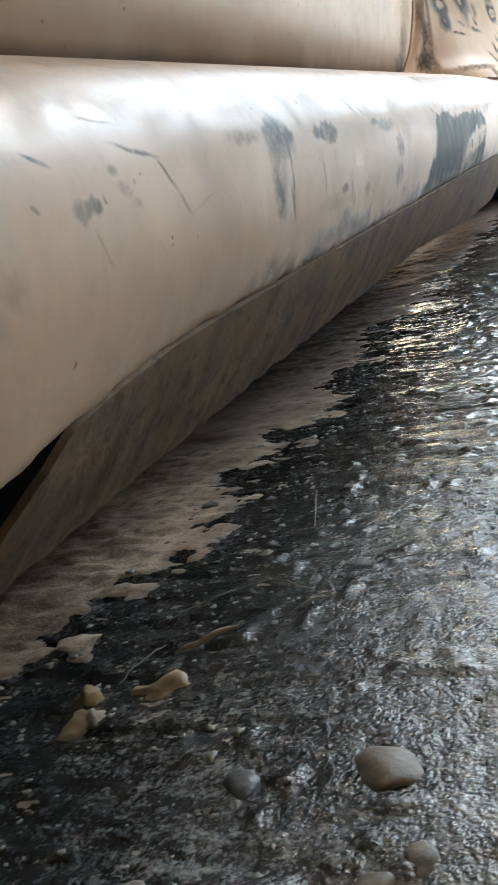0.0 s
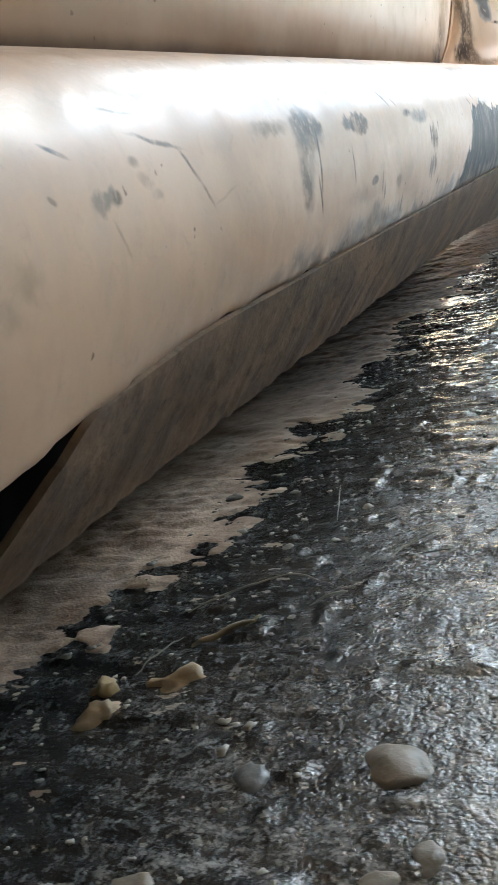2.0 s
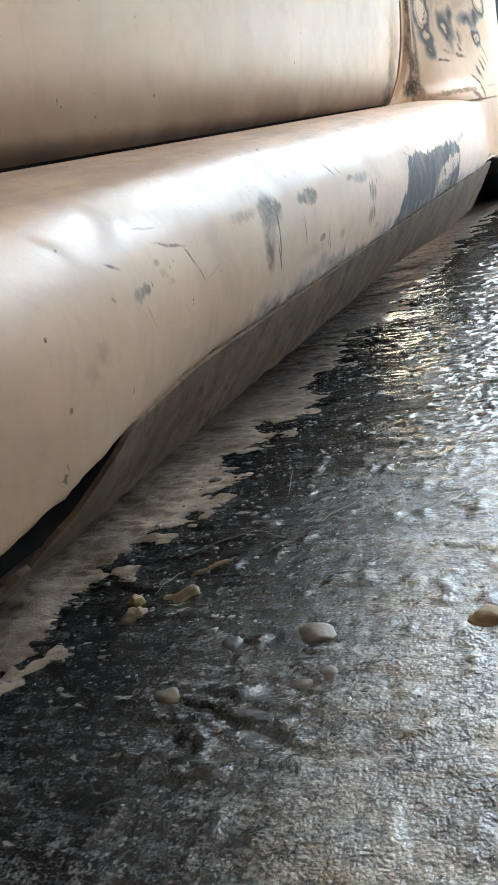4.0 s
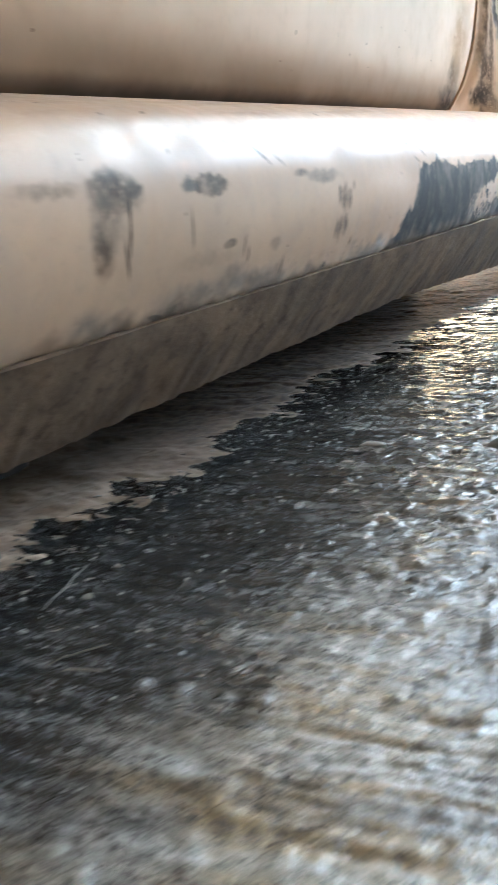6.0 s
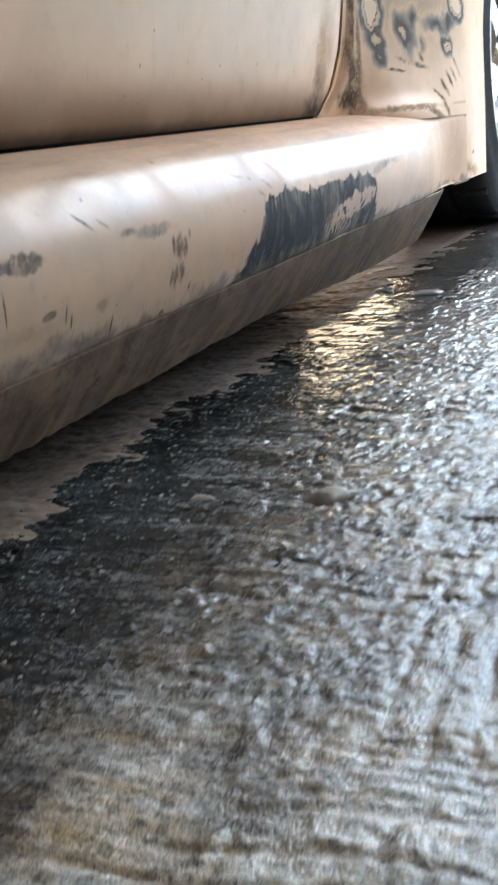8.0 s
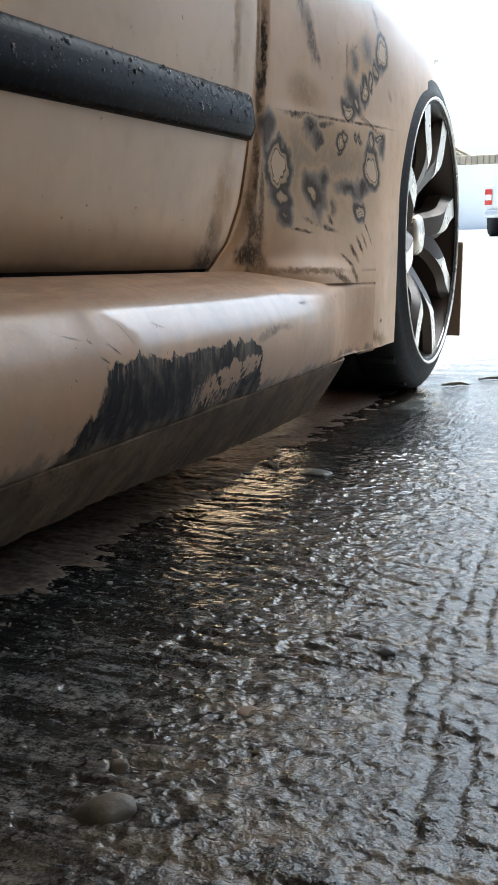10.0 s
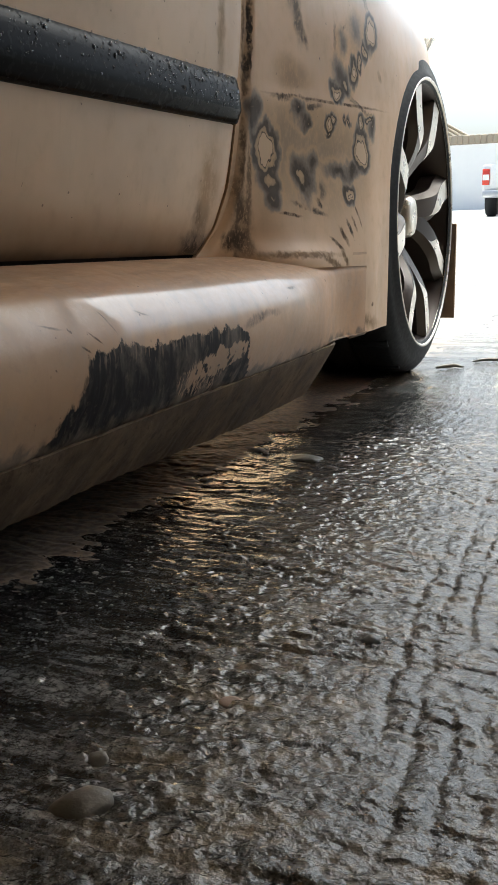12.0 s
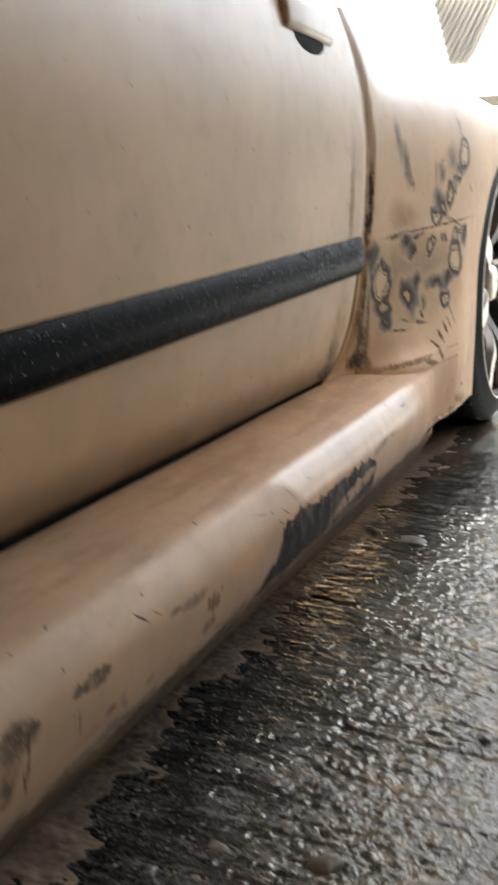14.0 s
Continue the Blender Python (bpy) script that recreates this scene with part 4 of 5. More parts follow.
Xs = Xs - 0.004 * smooth(1.58, 1.76, Ys) * smooth(0.77, 0.86, pz[K])
Zs = Zs + 0.0034 * (fbm(Ys * 75, Ys * 0 + 2, 3, 17) - 0.5) * smooth(0.22, 0.0, pz[K]) * (1 - end)
nose = np.sqrt(np.clip((Ys - 0.062) / 0.022, 0, 1))
Xs = -0.252 + (Xs + 0.252) * (0.25 + 0.75 * nose)
Xs = Xs + (1 - 0.9 * end) * 0.0022 * (fbm(Ys * 5 + 3, K / 12.0, 2, 7) - 0.5) + 0.0012 * (fbm(Ys * 40, K / 4.0, 2, 8) - 0.5) * smooth(0.3, 0.0, pz[K]) * (1 - end)
skirt = solid(link("side_skirt", grid_mesh("side_skirt", np.stack([Xs, Ys, Zs], -1)), skirt_paint, car, "bulging beige filler side skirt with dark scuffs"), 0.004, 1)

# lower lip of the skirt: returns inwards and down, torn away at its front
yb = np.linspace(0.11, 1.78, 440)
w = np.linspace(0, 1, 14)
Yb, Wb = np.meshgrid(yb, w, indexing="ij")
tear = smooth(0.252, 0.19, yb) * 0.76 + smooth(0.19, 0.12, yb) * 0.18 + 0.26 * (fbm(yb * 75, yb * 0, 4, 3) - 0.5) * smooth(0.25, 0.22, yb)
tear = np.clip(tear, 0, 0.97)[:, None]
Wb = tear + (1 - tear) * Wb
rag = (0.003 * (fbm(yb * 120, yb * 0 + 5, 3, 13) - 0.5))[:, None]
bot = 0.041 + 0.018 * (Yb - 0.4) - 0.016 * smooth(0.95, 1.5, Yb) + rag
top_x = -0.1395 + bulge(Yb) * 0.9
bot_x = -0.186 + bulge(Yb) * 0.35
rear = smooth(1.66, 1.78, Yb)
Xb = top_x + (bot_x - top_x) * Wb ** 1.15 - 0.03 * rear
Zb = crease_z(Yb) - 0.001 + (bot - crease_z(Yb)) * Wb + rear * 0.05 * Wb
Xb = Xb + 0.003 * (fbm(Yb * 25, Wb * 3, 3, 23) - 0.5)
lip = solid(link("skirt_lip", grid_mesh("skirt_lip", np.stack([Xb, Yb, Zb], -1)), plastic, skirt, "scuffed grey-brown underside, torn at the end"), 0.003, 1)

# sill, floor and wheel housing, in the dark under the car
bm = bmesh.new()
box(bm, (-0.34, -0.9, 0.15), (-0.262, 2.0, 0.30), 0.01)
part("sill", bm, shade_black, car, "dark sill behind the skirt")
# box added behind the torn lip, blocking light so the hole stays black
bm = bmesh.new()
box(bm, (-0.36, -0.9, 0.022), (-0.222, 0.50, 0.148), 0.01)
part("hole_backing", bm, shade_black, car, "black box added inside the torn skirt to darken the hole")
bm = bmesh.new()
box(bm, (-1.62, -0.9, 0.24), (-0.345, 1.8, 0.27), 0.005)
part("floor_pan", bm, shade_black, car, "dark underside")
# unseen block, added to cut off the golden reflection at its left edge
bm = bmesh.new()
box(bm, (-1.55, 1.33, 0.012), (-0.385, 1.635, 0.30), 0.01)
part("under_floor_block", bm, shade_black, car, "unseen dark block added under the floor, bounding the golden reflection")
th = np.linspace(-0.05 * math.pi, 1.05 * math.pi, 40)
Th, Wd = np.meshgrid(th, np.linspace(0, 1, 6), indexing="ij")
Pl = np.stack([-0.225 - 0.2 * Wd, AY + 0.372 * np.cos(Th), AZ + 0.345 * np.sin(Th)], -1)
solid(link("wheel_housing", grid_mesh("wheel_housing", Pl), shade_black, car), 0.006)
bm = bmesh.new()
box(bm, (-1.70, -0.9, 0.86), (-0.31, 1.45, 0.89), 0.01)
part("waist_panel", bm, door_paint, car)
bm = bmesh.new()
box(bm, (-1.62, 1.42, 0.69), (-0.50, 3.2, 0.72), 0.02, seg=3)
part("rear_deck", bm, quarter_paint, car)
bm = bmesh.new()
box(bm, (-1.78, -0.9, 0.25), (-1.70, 3.25, 0.84), 0.02)
part("far_side", bm, door_paint, car)
bm = bmesh.new()
box(bm, (-1.72, 3.2, 0.42), (-0.62, 3.28, 0.76), 0.03, seg=3)
part("rear_bumper", bm, quarter_paint, car)
bm = bmesh.new()
box(bm, (-0.33, 2.70, 0.098), (-0.122, 2.712, 0.33), 0.003)
part("mud_flap", bm, simple("dusty_rubber", (0.34, 0.23, 0.145), 0.7, vary=0.3), car, "dusty brown mud flap behind the wheel")


# wheel: built about its own axis, outside towards +x, then set in place
def lathe(name, prof, material, parent, steps=96, label="", m=Matrix()):
    a = np.linspace(0, 2 * np.pi, steps, endpoint=False)
    P = np.zeros((len(prof), steps, 3))
    for k, (x, r) in enumerate(prof):
        P[k] = np.stack([np.full(steps, x), r * np.cos(a), r * np.sin(a)], -1)
    me = grid_mesh(name, P, closed=True)
    me.transform(m)
    return link(name, me, material, parent, label)


def build_wheel(at, toe, camber):
    m = Matrix.Translation(at) @ pose(0, 0, 0, 0, camber, toe)
    wheel = new("wheel")
    wheel.parent = car
    wheel.matrix_parent_inverse = Matrix.Translation(-Vector(car["base"]))
    tagged(wheel, "gunmetal twisted twin-spoke alloy wheel with low tyre")
    T, R = TYRE, RIM
    tyre = lathe("tyre", [(-0.002, R - 0.012), (0.004, R - 0.002), (0.0035, R + 0.006), (-0.004, R + 0.014), (-0.006, R + 0.030), (-0.012, R + 0.040), (-0.022, T - 0.004), (-0.034, T),
                         (-0.10, T), (-0.104, T - 0.006), (-0.110, T - 0.006), (-0.114, T), (-0.165, T), (-0.169, T - 0.006), (-0.175, T - 0.006), (-0.179, T),
                         (-0.225, T), (-0.24, T - 0.006), (-0.25, R + 0.03), (-0.245, R - 0.01)], rubber, wheel, 120, "", m)
    for k in range(72):
        a = 2 * math.pi * k / 72
        bm_ = bmesh.new()
        box(bm_, (-0.098, -0.0105, T - 0.004), (-0.026, 0.0105, T + 0.0015), 0.0015, seg=1)
        bmesh.ops.transform(bm_, matrix=m @ pose(0, 0, 0, math.degrees(a), 0, 0) @ Matrix.Shear("YZ", 4, (0, 0)), verts=bm_.verts)
        if k % 4 == 0:
            part("tread_block", bm_, rubber, tyre)
        else:
            bm_.free()
    lathe("rim_lip", [(-0.004, R - 0.0075), (0.002, R - 0.006), (0.005, R - 0.003), (0.004, R), (-0.004, R)], alloy_cut, wheel, 120, "thin machined rim lip", m)
    lathe("barrel", [(-0.004, R - 0.0075), (-0.03, R - 0.024), (-0.12, R - 0.045), (-0.24, R - 0.03)], alloy_in, wheel, 96, "", m)
    lathe("brake_disc", [(-0.13, 0.02), (-0.13, 0.16), (-0.145, 0.16), (-0.145, 0.02)], simple("brake_iron", (0.09, 0.07, 0.06), 0.45, 0.8), wheel, 64, "", m)
    # spokes: four split pairs, swirling out of a sunken hub, dark with cut faces towards the rim
    for k in range(4):
        for side in (-1, 1):
            n = 24
            s_ = np.linspace(0, 1, n)
            r_ = 0.04 + (R - 0.052) * s_
            bend = side * (0.10 + 0.26 * smooth(0.05, 0.8, s_)) + 0.22 * (smooth(0.0, 0.6, s_) - 1)
            wid = 0.062 + 0.010 * s_
            face = -0.062 * (1 - smooth(-0.1, 0.62, s_)) - 0.006
            sec = [(-0.055, -1.0), (-0.020, -1.0), (-0.002, -0.66), (0.0, 0.56), (-0.016, 1.0), (-0.055, 1.0)]
            P = np.zeros((n, len(sec), 3))
            for j, (dx, dw) in enumerate(sec):
                ang = bend + dw * wid * 0.5 / np.maximum(r_, 0.09)
                P[:, j] = np.stack([face + dx, r_ * np.sin(ang), r_ * np.cos(ang)], -1)
            turn = m @ pose(0, 0, 0, -90 * k - 5, 0, 0)
            me = grid_mesh("spoke", P)
            me.transform(turn)
            sp = link("spoke", me, alloy_dark, wheel)
            sp.modifiers.new("crisp", "EDGE_SPLIT").split_angle = radians(32)
            cut = 9
            w0 = smooth(cut, cut + 5, np.arange(cut, n))[:, None, None]
            A, B = P[cut:, 2:3], P[cut:, 3:4]
            Q = np.concatenate([B + (A - B) * w0, B], 1) + np.array([0.0012, 0, 0])
            me2 = grid_mesh("cut_face", Q)
            me2.transform(turn)
            link("cut_face", me2, alloy_cut, sp)
    lathe("hub", [(-0.10, 0.075), (-0.066, 0.074), (-0.056, 0.066), (-0.052, 0.05)], alloy_dark, wheel, 48, "", m)
    lathe("centre_cap", [(-0.056, 0.046), (-0.036, 0.044), (-0.028, 0.038), (-0.025, 0.026), (-0.024, 0.0001)], alloy_cut, wheel, 48, "domed bright centre cap", m)
    return wheel


wheel = build_wheel((-0.137, WY, WZ + 0.001), -1.4, 0.0)


# ---- water drops on the moulding ----
def beads(name, places, sizes, squash, ragged=0.0):
    """Many small round drops or crumbs as one mesh."""
    t_ = bmesh.new()
    bmesh.ops.create_icosphere(t_, subdivisions=2, radius=1)
    V0 = np.array([v_.co[:] for v_ in t_.verts])
    F0 = np.array([[v_.index for v_ in f_.verts] for f_ in t_.faces])
    t_.free()
    nv = len(V0)
    V0 = V0[None] * (1 + 0.35 * np.random.RandomState(9).randn(len(places), len(V0), 1).clip(-1.5, 1.5) * ragged)
    P_ = (V0 * (np.asarray(squash) * np.asarray(sizes)[:, None])[:, None] + np.asarray(places)[:, None]).reshape(-1, 3)
    F_ = (F0[None] + (np.arange(len(places)) * nv)[:, None, None]).reshape(-1, 3)
    me_ = bpy.data.meshes.new(name)
    me_.from_pydata(P_.tolist(), [], F_.tolist())
    me_.shade_smooth()
    return me_


rng = np.random.RandomState(5)
N = 760
y0 = np.where(rng.rand(N) < 0.7, rng.uniform(0.5, 1.45, N), rng.uniform(1.2, 1.45, N))
f0 = rng.uniform(0.12, 0.98, N) ** 0.6
low0 = 0.371 + 0.053 * (y0 - 0.6)
dx0 = np.interp(f0 * 0.049, [0.007, 0.018, 0.034, 0.046, 0.049], [0.0125, 0.0135, 0.011, 0.006, 0.001])
r0 = rng.choice([0.0006, 0.0009, 0.0012, 0.0017, 0.0025], N, p=[0.4, 0.3, 0.17, 0.09, 0.04])
drop_me = beads("water_film", np.stack([door_x(y0, low0 + 0.025) + dx0, y0, low0 + f0 * 0.057], -1), r0, np.tile([0.6, 1.0, 1.15], (N, 1)))
water = Mat("water")
water.bsdf.inputs["Transmission Weight"].default_value, water.bsdf.inputs["IOR"].default_value = 0.9, 1.5
drops = link("water_film", drop_me, water.done((0.9, 0.92, 0.95), 0.03), moulding, "fine clear water beading")
tagged(drops, kind="stuff")

# ---- outside: walls, roofs, pickup ----
white_wall = simple("white_render", (0.86, 0.85, 0.82), 0.8, vary=0.06, scale=4)
tile = simple("clay_roof_tile", (0.36, 0.30, 0.22), 0.75, vary=0.3, scale=12)
bm = bmesh.new()
box(bm, (-30, 36.0, 1.2), (22, 36.3, 4.2))
boundary = tagged(part("boundary_wall", bm, white_wall, None, shade=False), "long white rendered boundary wall along the street", "wall", kind="structure")
cope = bmesh.new()
box(cope, (-0.1, -0.14, 0), (0.1, 0.2, 0.34), 0.03, seg=1)
cope_me = bpy.data.meshes.new("coping_tile")
cope.to_mesh(cope_me)
cope.free()
cope_me.materials.append(tile)
for k in range(110):
    o = new("coping_tile", cope_me)
    o.location = (-15.4 + 0.213 * k, 36.1, 4.2)
    o.parent = boundary


def tiled_roof(name, corners, base_z, label, rows=16, slanted=False):
    """A house whose facing roof plane has ribs of tiles; corners: top left, top right, bottom right, bottom left."""
    tl, tr, br, bl = (Vector(c) for c in corners)
    house = thing(name, (float((bl.x + br.x) / 2), float(bl.y + 2), base_z), label, "house")
    bm_ = bmesh.new()
    nrm = (tr - tl).cross(bl - tl).normalized()
    back = Vector((0, 0.3, 0))
    f = [bm_.verts.new(p) for p in (tl, tr, br, bl)]
    g = [bm_.verts.new(p) for p in (tl + back, tr + back, br + back, bl + back)]
    bm_.faces.new(f)
    bm_.faces.new(g[::-1])
    for a in range(4):
        bm_.faces.new([f[a], f[(a + 1) % 4], g[(a + 1) % 4], g[a]])
    roof_ = part("roof", bm_, simple("pale_roof", (0.62, 0.58, 0.5), 0.8, vary=0.1, scale=5), house, shade=False)
    for k in range(rows):
        f_ = (k + 0.5) / rows
        a, c = tl.lerp(tr, f_), bl.lerp(br, f_)
        if slanted:   # ribs run along the right-hand edge and end at the left-hand one
            c = a.lerp(a + (br - tr), min(1.0, f_ * 1.36))
        bm_ = bmesh.new()
        ln = (c - a).length
        box(bm_, (-0.055, -0.05, 0), (0.055, 0.05, ln), 0.02, seg=1)
        rot = (a - c).to_track_quat("Z", "Y").to_matrix().to_4x4()
        bmesh.ops.transform(bm_, matrix=Matrix.Translation(c + Vector((0, -0.08, 0))) @ rot, verts=bm_.verts)
        part("roof_rib", bm_, tile, roof_)
    bm_ = bmesh.new()
    box(bm_, (min(bl.x, tl.x) - 1, bl.y + 0.6, base_z), (max(br.x, tr.x) - 0.2, bl.y + 4.5, bl.z - 0.05))
    part("wall", bm_, white_wall, house, shade=False)
    return house


tiled_roof("house", [(-10.1, 41.5, 9.25), (-7.2, 41.5, 9.15), (-8.2, 40.0, 6.3), (-8.95, 40.0, 6.3)], 1.9, "pale house with a steep ribbed tile roof", 12, True)
tiled_roof("house", [(-10.4, 46.5, 7.6), (-9.6, 46.5, 7.6), (-5.9, 44.0, 5.45), (-11.5, 44.0, 5.45)], 1.9, "low house with a hipped tile roof behind the wall", 18)

truck = thing("pickup_truck", (-1.66, 24.0, 1.18), "white double-cab pickup parked by the wall", "truck")
paint = simple("white_car_paint", (0.8, 0.8, 0.79), 0.3, vary=0.04, scale=3)
glass = simple("dark_glass", (0.02, 0.025, 0.025), 0.06, vary=0.1)
TG = 1.09


def tbox(name, lo, hi, mat_, parent, bev=0.03, label=""):
    bm_ = bmesh.new()
    box(bm_, (lo[0] - 1.66, lo[1] + 22.0, lo[2] + TG), (hi[0] - 1.66, hi[1] + 22.0, hi[2] + TG), bev)
    return part(name, bm_, mat_, parent, label)


bed = tbox("bed", (-0.88, 0.0, 0.55), (0.88, 1.6, 1.12), paint, truck, 0.05)
tbox("tailgate", (-0.70, -0.03, 0.60), (0.70, 0.0, 1.12), paint, bed, 0.02)
bump = tbox("rear_bumper", (-0.86, -0.14, 0.40), (0.86, 0.02, 0.56), simple("satin_chrome", (0.6, 0.6, 0.6), 0.35, 0.8), truck, 0.04)
tbox("number_plate", (-0.26, -0.155, 0.43), (0.26, -0.14, 0.53), paint, bump, 0.005)
red = simple("red_lens", (0.55, 0.05, 0.03), 0.2, vary=0.1)
for sx in (-1, 1):
    lo, hi = sorted((sx * 0.72, sx * 0.875))
    lamp = tbox("tail_light", (lo, -0.045, 0.68), (hi, 0.02, 1.02), red, truck, 0.015, "red and clear tail light")
    tbox("clear_lens", (lo + 0.01, -0.05, 0.78), (hi - 0.01, -0.04, 0.90), paint, lamp, 0.004)
    lo, hi = sorted((sx * 0.90, sx * 1.08))
    tbox("side_mirror", (lo, 3.3, 1.15), (hi, 3.4, 1.36), paint, truck, 0.03)
cab = bmesh.new()
vs = box(cab, (-2.52, 23.65, TG + 0.5), (-0.80, 26.0, TG + 1.74), 0.06)
for v_ in cab.verts:
    if v_.co.z > TG + 1.2:
        v_.co.x = -1.66 + (v_.co.x + 1.66) * 0.84
        v_.co.y += 0.16 if v_.co.y < 24.5 else -0.5
cab = part("cab", cab, paint, truck)
tbox("rear_window", (-0.60, 1.70, 1.22), (0.60, 1.78, 1.60), glass, cab, 0.02)
tbox("bonnet", (-0.84, 3.9, 0.5), (0.84, 5.1, 1.08), paint, truck, 0.08)
for sx in (-1, 1):
    for yy in (0.75, 4.2):
        bm_ = bmesh.new()
        bmesh.ops.create_cone(bm_, cap_ends=True, segments=32, radius1=0.37, radius2=0.37, depth=0.25, matrix=Matrix.Translation((-1.66 + sx * 0.74, 22 + yy, float(outside_rise(np.array(22.0 + yy))) + 0.365)) @ pose(0, 0, 0, 0, 90, 0))
        bmesh.ops.bevel(bm_, geom=[e for e in bm_.edges if len(e.link_faces) == 2 and e.calc_face_angle() > 1], offset=0.04, segments=2, affect="EDGES")
        part("wheel", bm_, rubber, truck)

# ---- loose things on the ground ----
stone_mats = {"pale": simple("pale_wet_stone", (0.15, 0.13, 0.10), 0.5, vary=0.5, scale=300, bump=0.9), "grey": simple("grey_wet_stone", (0.075, 0.073, 0.07), 0.4, vary=0.45, scale=300, bump=0.8),
              "wood": simple("raw_wood", (0.27, 0.205, 0.125), 0.6, vary=0.6, scale=300, bump=0.7), "straw": simple("dull_wet_straw", (0.17, 0.145, 0.105), 0.5, vary=0.5, scale=200, bump=0.5), "clay": simple("clay_flake", (0.26, 0.17, 0.11), 0.6, vary=0.3, scale=240, bump=0.5), "clod": simple("clay_clod", (0.23, 0.17, 0.08), 0.75, vary=0.4, scale=240, bump=0.7)}


def height(x, y):
    return float(relief(np.array([[x]]), np.array([[y]]))[0, 0])


def pebble(name, x, y, size, flat, mat_, label, category, turn=0.0, long=1.35, rough=0.42, sub=3):
    """A worn lump, half sunk into the film of water."""
    rg = random.Random(int(abs(x * 9000) + abs(y * 7000)))
    off = Vector((rg.random() * 50, rg.random() * 50, 0))
    bm_ = bmesh.new()
    bmesh.ops.create_icosphere(bm_, subdivisions=sub, radius=size * 0.88)
    for v_ in bm_.verts:
        k = 1 + rough * noise.noise(v_.co / size * 1.1 + off) + 0.45 * rough * noise.noise(v_.co / size * 2.7 + off) + 0.25 * rough * noise.noise(v_.co / size * 7.0 + off)
        v_.co = Vector((v_.co.x, v_.co.y * long, v_.co.z * flat)) * k
    bmesh.ops.transform(bm_, matrix=pose(x, y, height(x, y) - size * flat * 0.24, 0, 0, turn), verts=bm_.verts)
    return tagged(part(name, bm_, mat_, None), label, category)


for x_, y_, s_, fl, mt, lb, tn in (
        (-0.034, 0.204, 0.0090, 0.42, "pale", "translucent pale pebble in the wet film", 75), (-0.074, 0.195, 0.0056, 0.5, "grey", "small bluish grey wet pebble", 20),
        (-0.017, 0.172, 0.0050, 0.4, "pale", "pale chip of stone in the wet", 40), (-0.027, 0.164, 0.0042, 0.35, "pale", "pale chip of stone in the wet", 100), (-0.0859, 0.1513, 0.0060, 0.6, "pale", "pale angular chip of stone", 95), (0.046, 0.79, 0.0075, 0.2, "clay", "flat flake of dried clay", 70),
        (0.022, 0.668, 0.0125, 0.95, "pale", "rounded pale wet stone on the concrete", -35), (0.009, 0.706, 0.0062, 0.9, "pale", "small rounded wet stone", 10),
        (-0.066, 0.653, 0.0075, 0.35, "pale", "flat white stone chip on the concrete", 80), (-0.066, 0.613, 0.0045, 0.5, "pale", "small white stone chip", 70),
        (-0.112, 1.435, 0.021, 0.22, "grey", "flat wet stone flake beside the silt", 60), (-0.182, 0.418, 0.0042, 0.5, "pale", "crumb of dried filler", 85),
        (-0.10, 0.395, 0.0028, 0.6, "pale", "crumb of dried filler", 15), (-0.125, 0.352, 0.0030, 0.6, "pale", "crumb of dried filler", 15), (0.105, 0.90, 0.006, 0.5, "grey", "small grey wet pebble", 15)):
    pebble("stone", x_, y_, s_, fl, stone_mats[mt], lb, "stone", tn)
pebble("wood_chip", -0.122, 0.242, 0.0072, 0.85, stone_mats["wood"], "splintered yellowish wood chip", "wood chip", -68, 1.7, 1.0)
pebble("wood_chip", -0.141, 0.2215, 0.0066, 0.9, stone_mats["wood"], "broken knob of yellowish wood", "wood chip", -40, 1.2, 0.9)
pebble("wood_chip", -0.150, 0.236, 0.0056, 0.9, stone_mats["clod"], "dark broken end of a wood chip", "wood chip", 10, 1.2, 0.9)
pebble("clod", 0.045, 0.217, 0.0090, 0.4, stone_mats["clod"], "lump of yellowish brown clay", "clod", 60, 1.5, 0.6)


def twig(x0, y0, x1, y1, r, sag, mat_, label):
    n = 10
    P = np.zeros((n, 6, 3))
    for k in range(n):
        f_ = k / (n - 1)
        x_, y_ = x0 + (x1 - x0) * f_, y0 + (y1 - y0) * f_ + sag * math.sin(f_ * math.pi) + 0.3 * r * math.sin(f_ * 11)
        rr = r * (0.35 + 0.65 * math.sin(math.pi * min(0.98, f_ * 0.9 + 0.08)))
        for q_ in range(6):
            a = q_ * math.pi / 3
            P[k, q_] = (x_ + rr * math.cos(a) * 0.4, y_ + rr * math.cos(a), height(x_, y_) + 0.0012 + rr * (1 + math.sin(a)))
    ob = link("twig", grid_mesh("twig", P, closed=True), mat_, None)
    return tagged(ob, label, "twig")


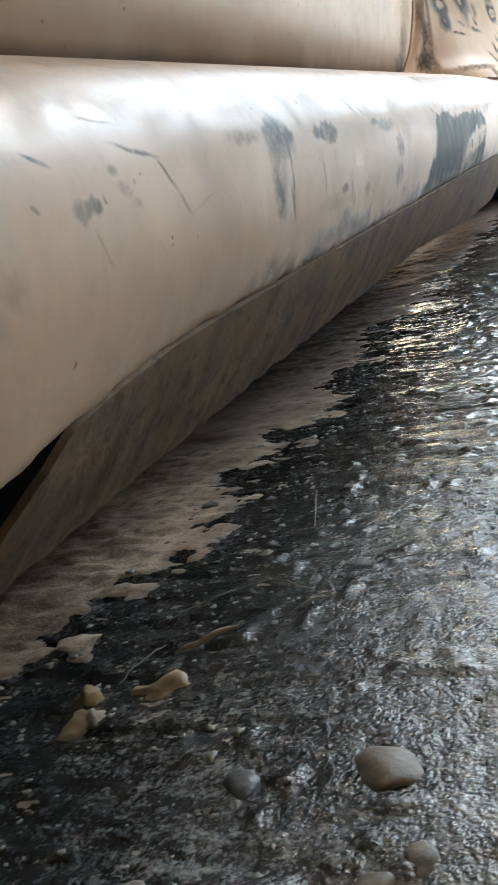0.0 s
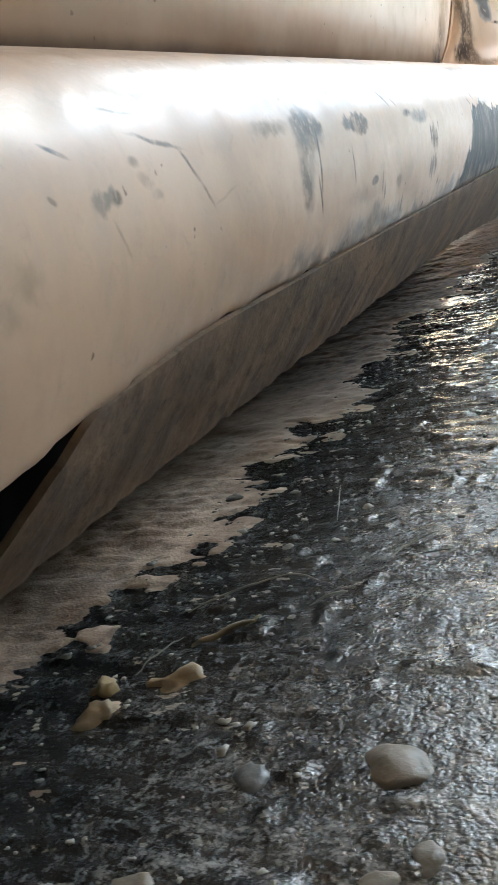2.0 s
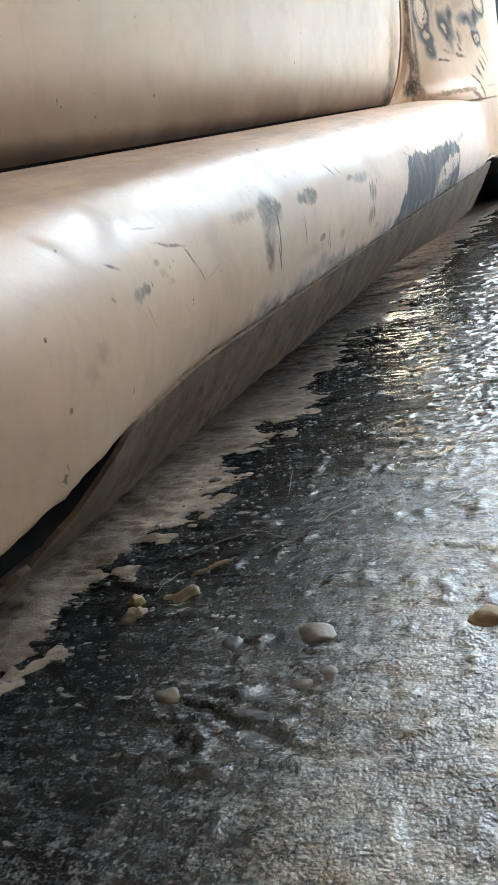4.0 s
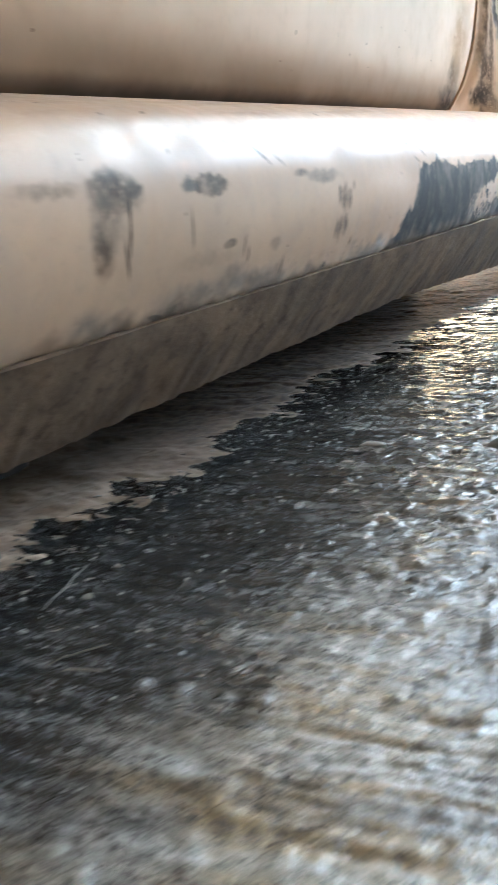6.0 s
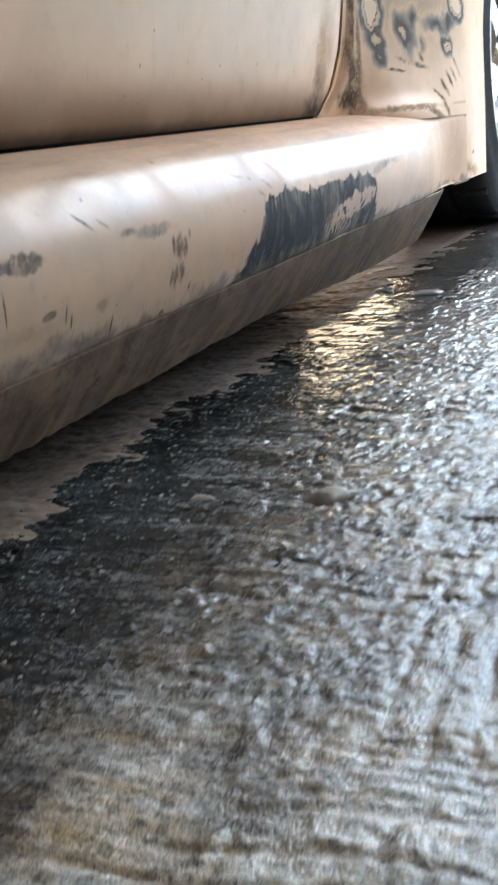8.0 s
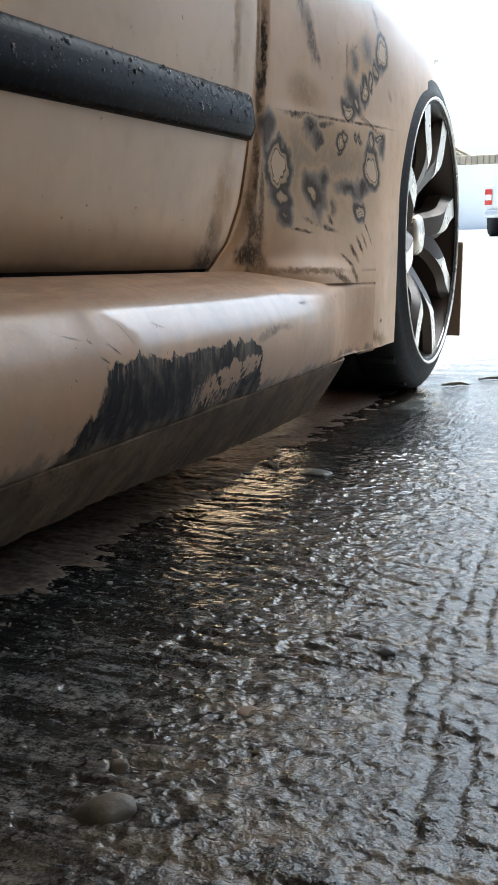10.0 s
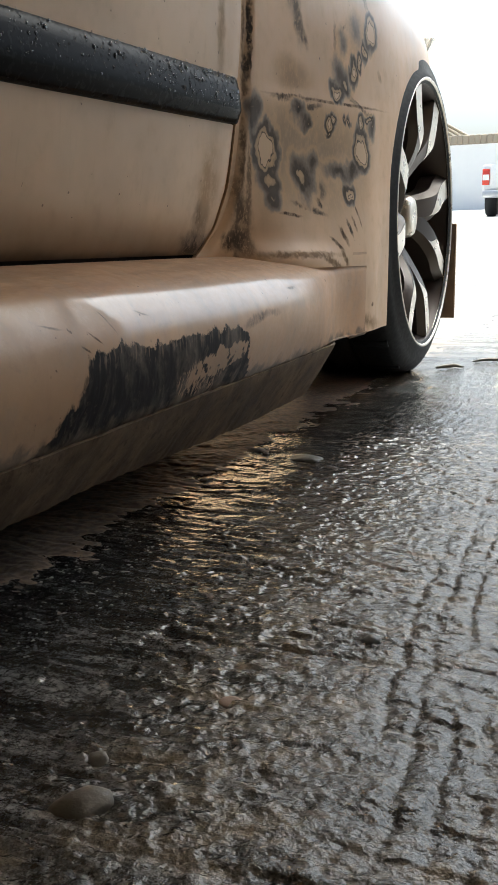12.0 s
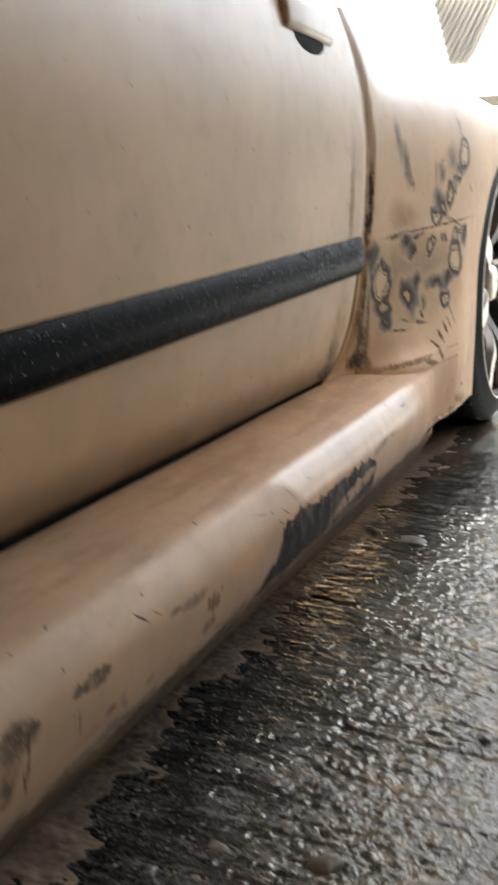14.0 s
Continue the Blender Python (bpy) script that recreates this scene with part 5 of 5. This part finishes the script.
for x0, y0, x1, y1, r, sag, mt, lb in (
        (-0.127, 0.2628, -0.109, 0.2811, 0.0015, 0.001, "wood", "bleached splinter of wood on wet concrete"), (-0.1115, 0.2785, -0.1075, 0.2835, 0.0007, 0.0, "wood", "forked tip of a bleached splinter"),
        (-0.1439, 0.2904, -0.1124, 0.3215, 0.0005, 0.003, "straw", "thin dull straw across wet concrete"), (-0.1124, 0.3215, -0.0878, 0.3098, 0.0004, 0.002, "straw", "thin dull straw across wet concrete"),
        (-0.0916, 0.2933, -0.0800, 0.3042, 0.0006, 0.001, "straw", "short dull straw on wet concrete"), (-0.0711, 0.3361, -0.0571, 0.3575, 0.0005, 0.002, "straw", "thin dull straw across wet concrete"),
        (-0.0619, 0.3346, -0.0446, 0.3387, 0.0004, 0.001, "straw", "thin dull straw across wet concrete"), (-0.1233, 0.4244, -0.1083, 0.3748, 0.0004, 0.0, "pale", "thin pale straw on wet concrete"),
        (-0.142, 0.245, -0.136, 0.272, 0.0004, 0.0, "pale", "thin pale straw on wet concrete"),
        (-0.055, 2.58, 0.03, 2.63, 0.004, 0.01, "straw", "dark leaf shred on bright wet ground"), (-0.115, 2.42, -0.06, 2.46, 0.005, 0.008, "straw", "dark leaf shred beside the tyre")):
    twig(x0, y0, x1, y1, r, sag, stone_mats[mt], lb)

# crumbs of silt and filler too many to count
rng = np.random.RandomState(3)
N = 900
near_sill = np.arange(N) < 520
gx = np.where(near_sill, -0.19 + np.abs(rng.normal(0, 0.07, N)), rng.uniform(-0.1, 0.5, N))
gy = np.where(near_sill, rng.uniform(0.14, 1.1, N), rng.uniform(0.12, 1.6, N))
gr = rng.uniform(0.0003, 0.0009, N) * np.where(rng.rand(N) < 0.1, 1.8, 1)
gz = relief(gx, gy) + 0.2 * gr
grit_me = beads("grit", np.stack([gx, gy, gz], -1), gr, np.stack([1 + rng.rand(N), 1 + rng.rand(N), np.full(N, 0.55)], -1), 1.0)
grit_ob = link("grit", grit_me, simple("grit", (0.22, 0.20, 0.165), 0.45, vary=0.6, scale=200), None)
tagged(grit_ob, "scattered pale crumbs of silt and grit", "grit", kind="stuff")
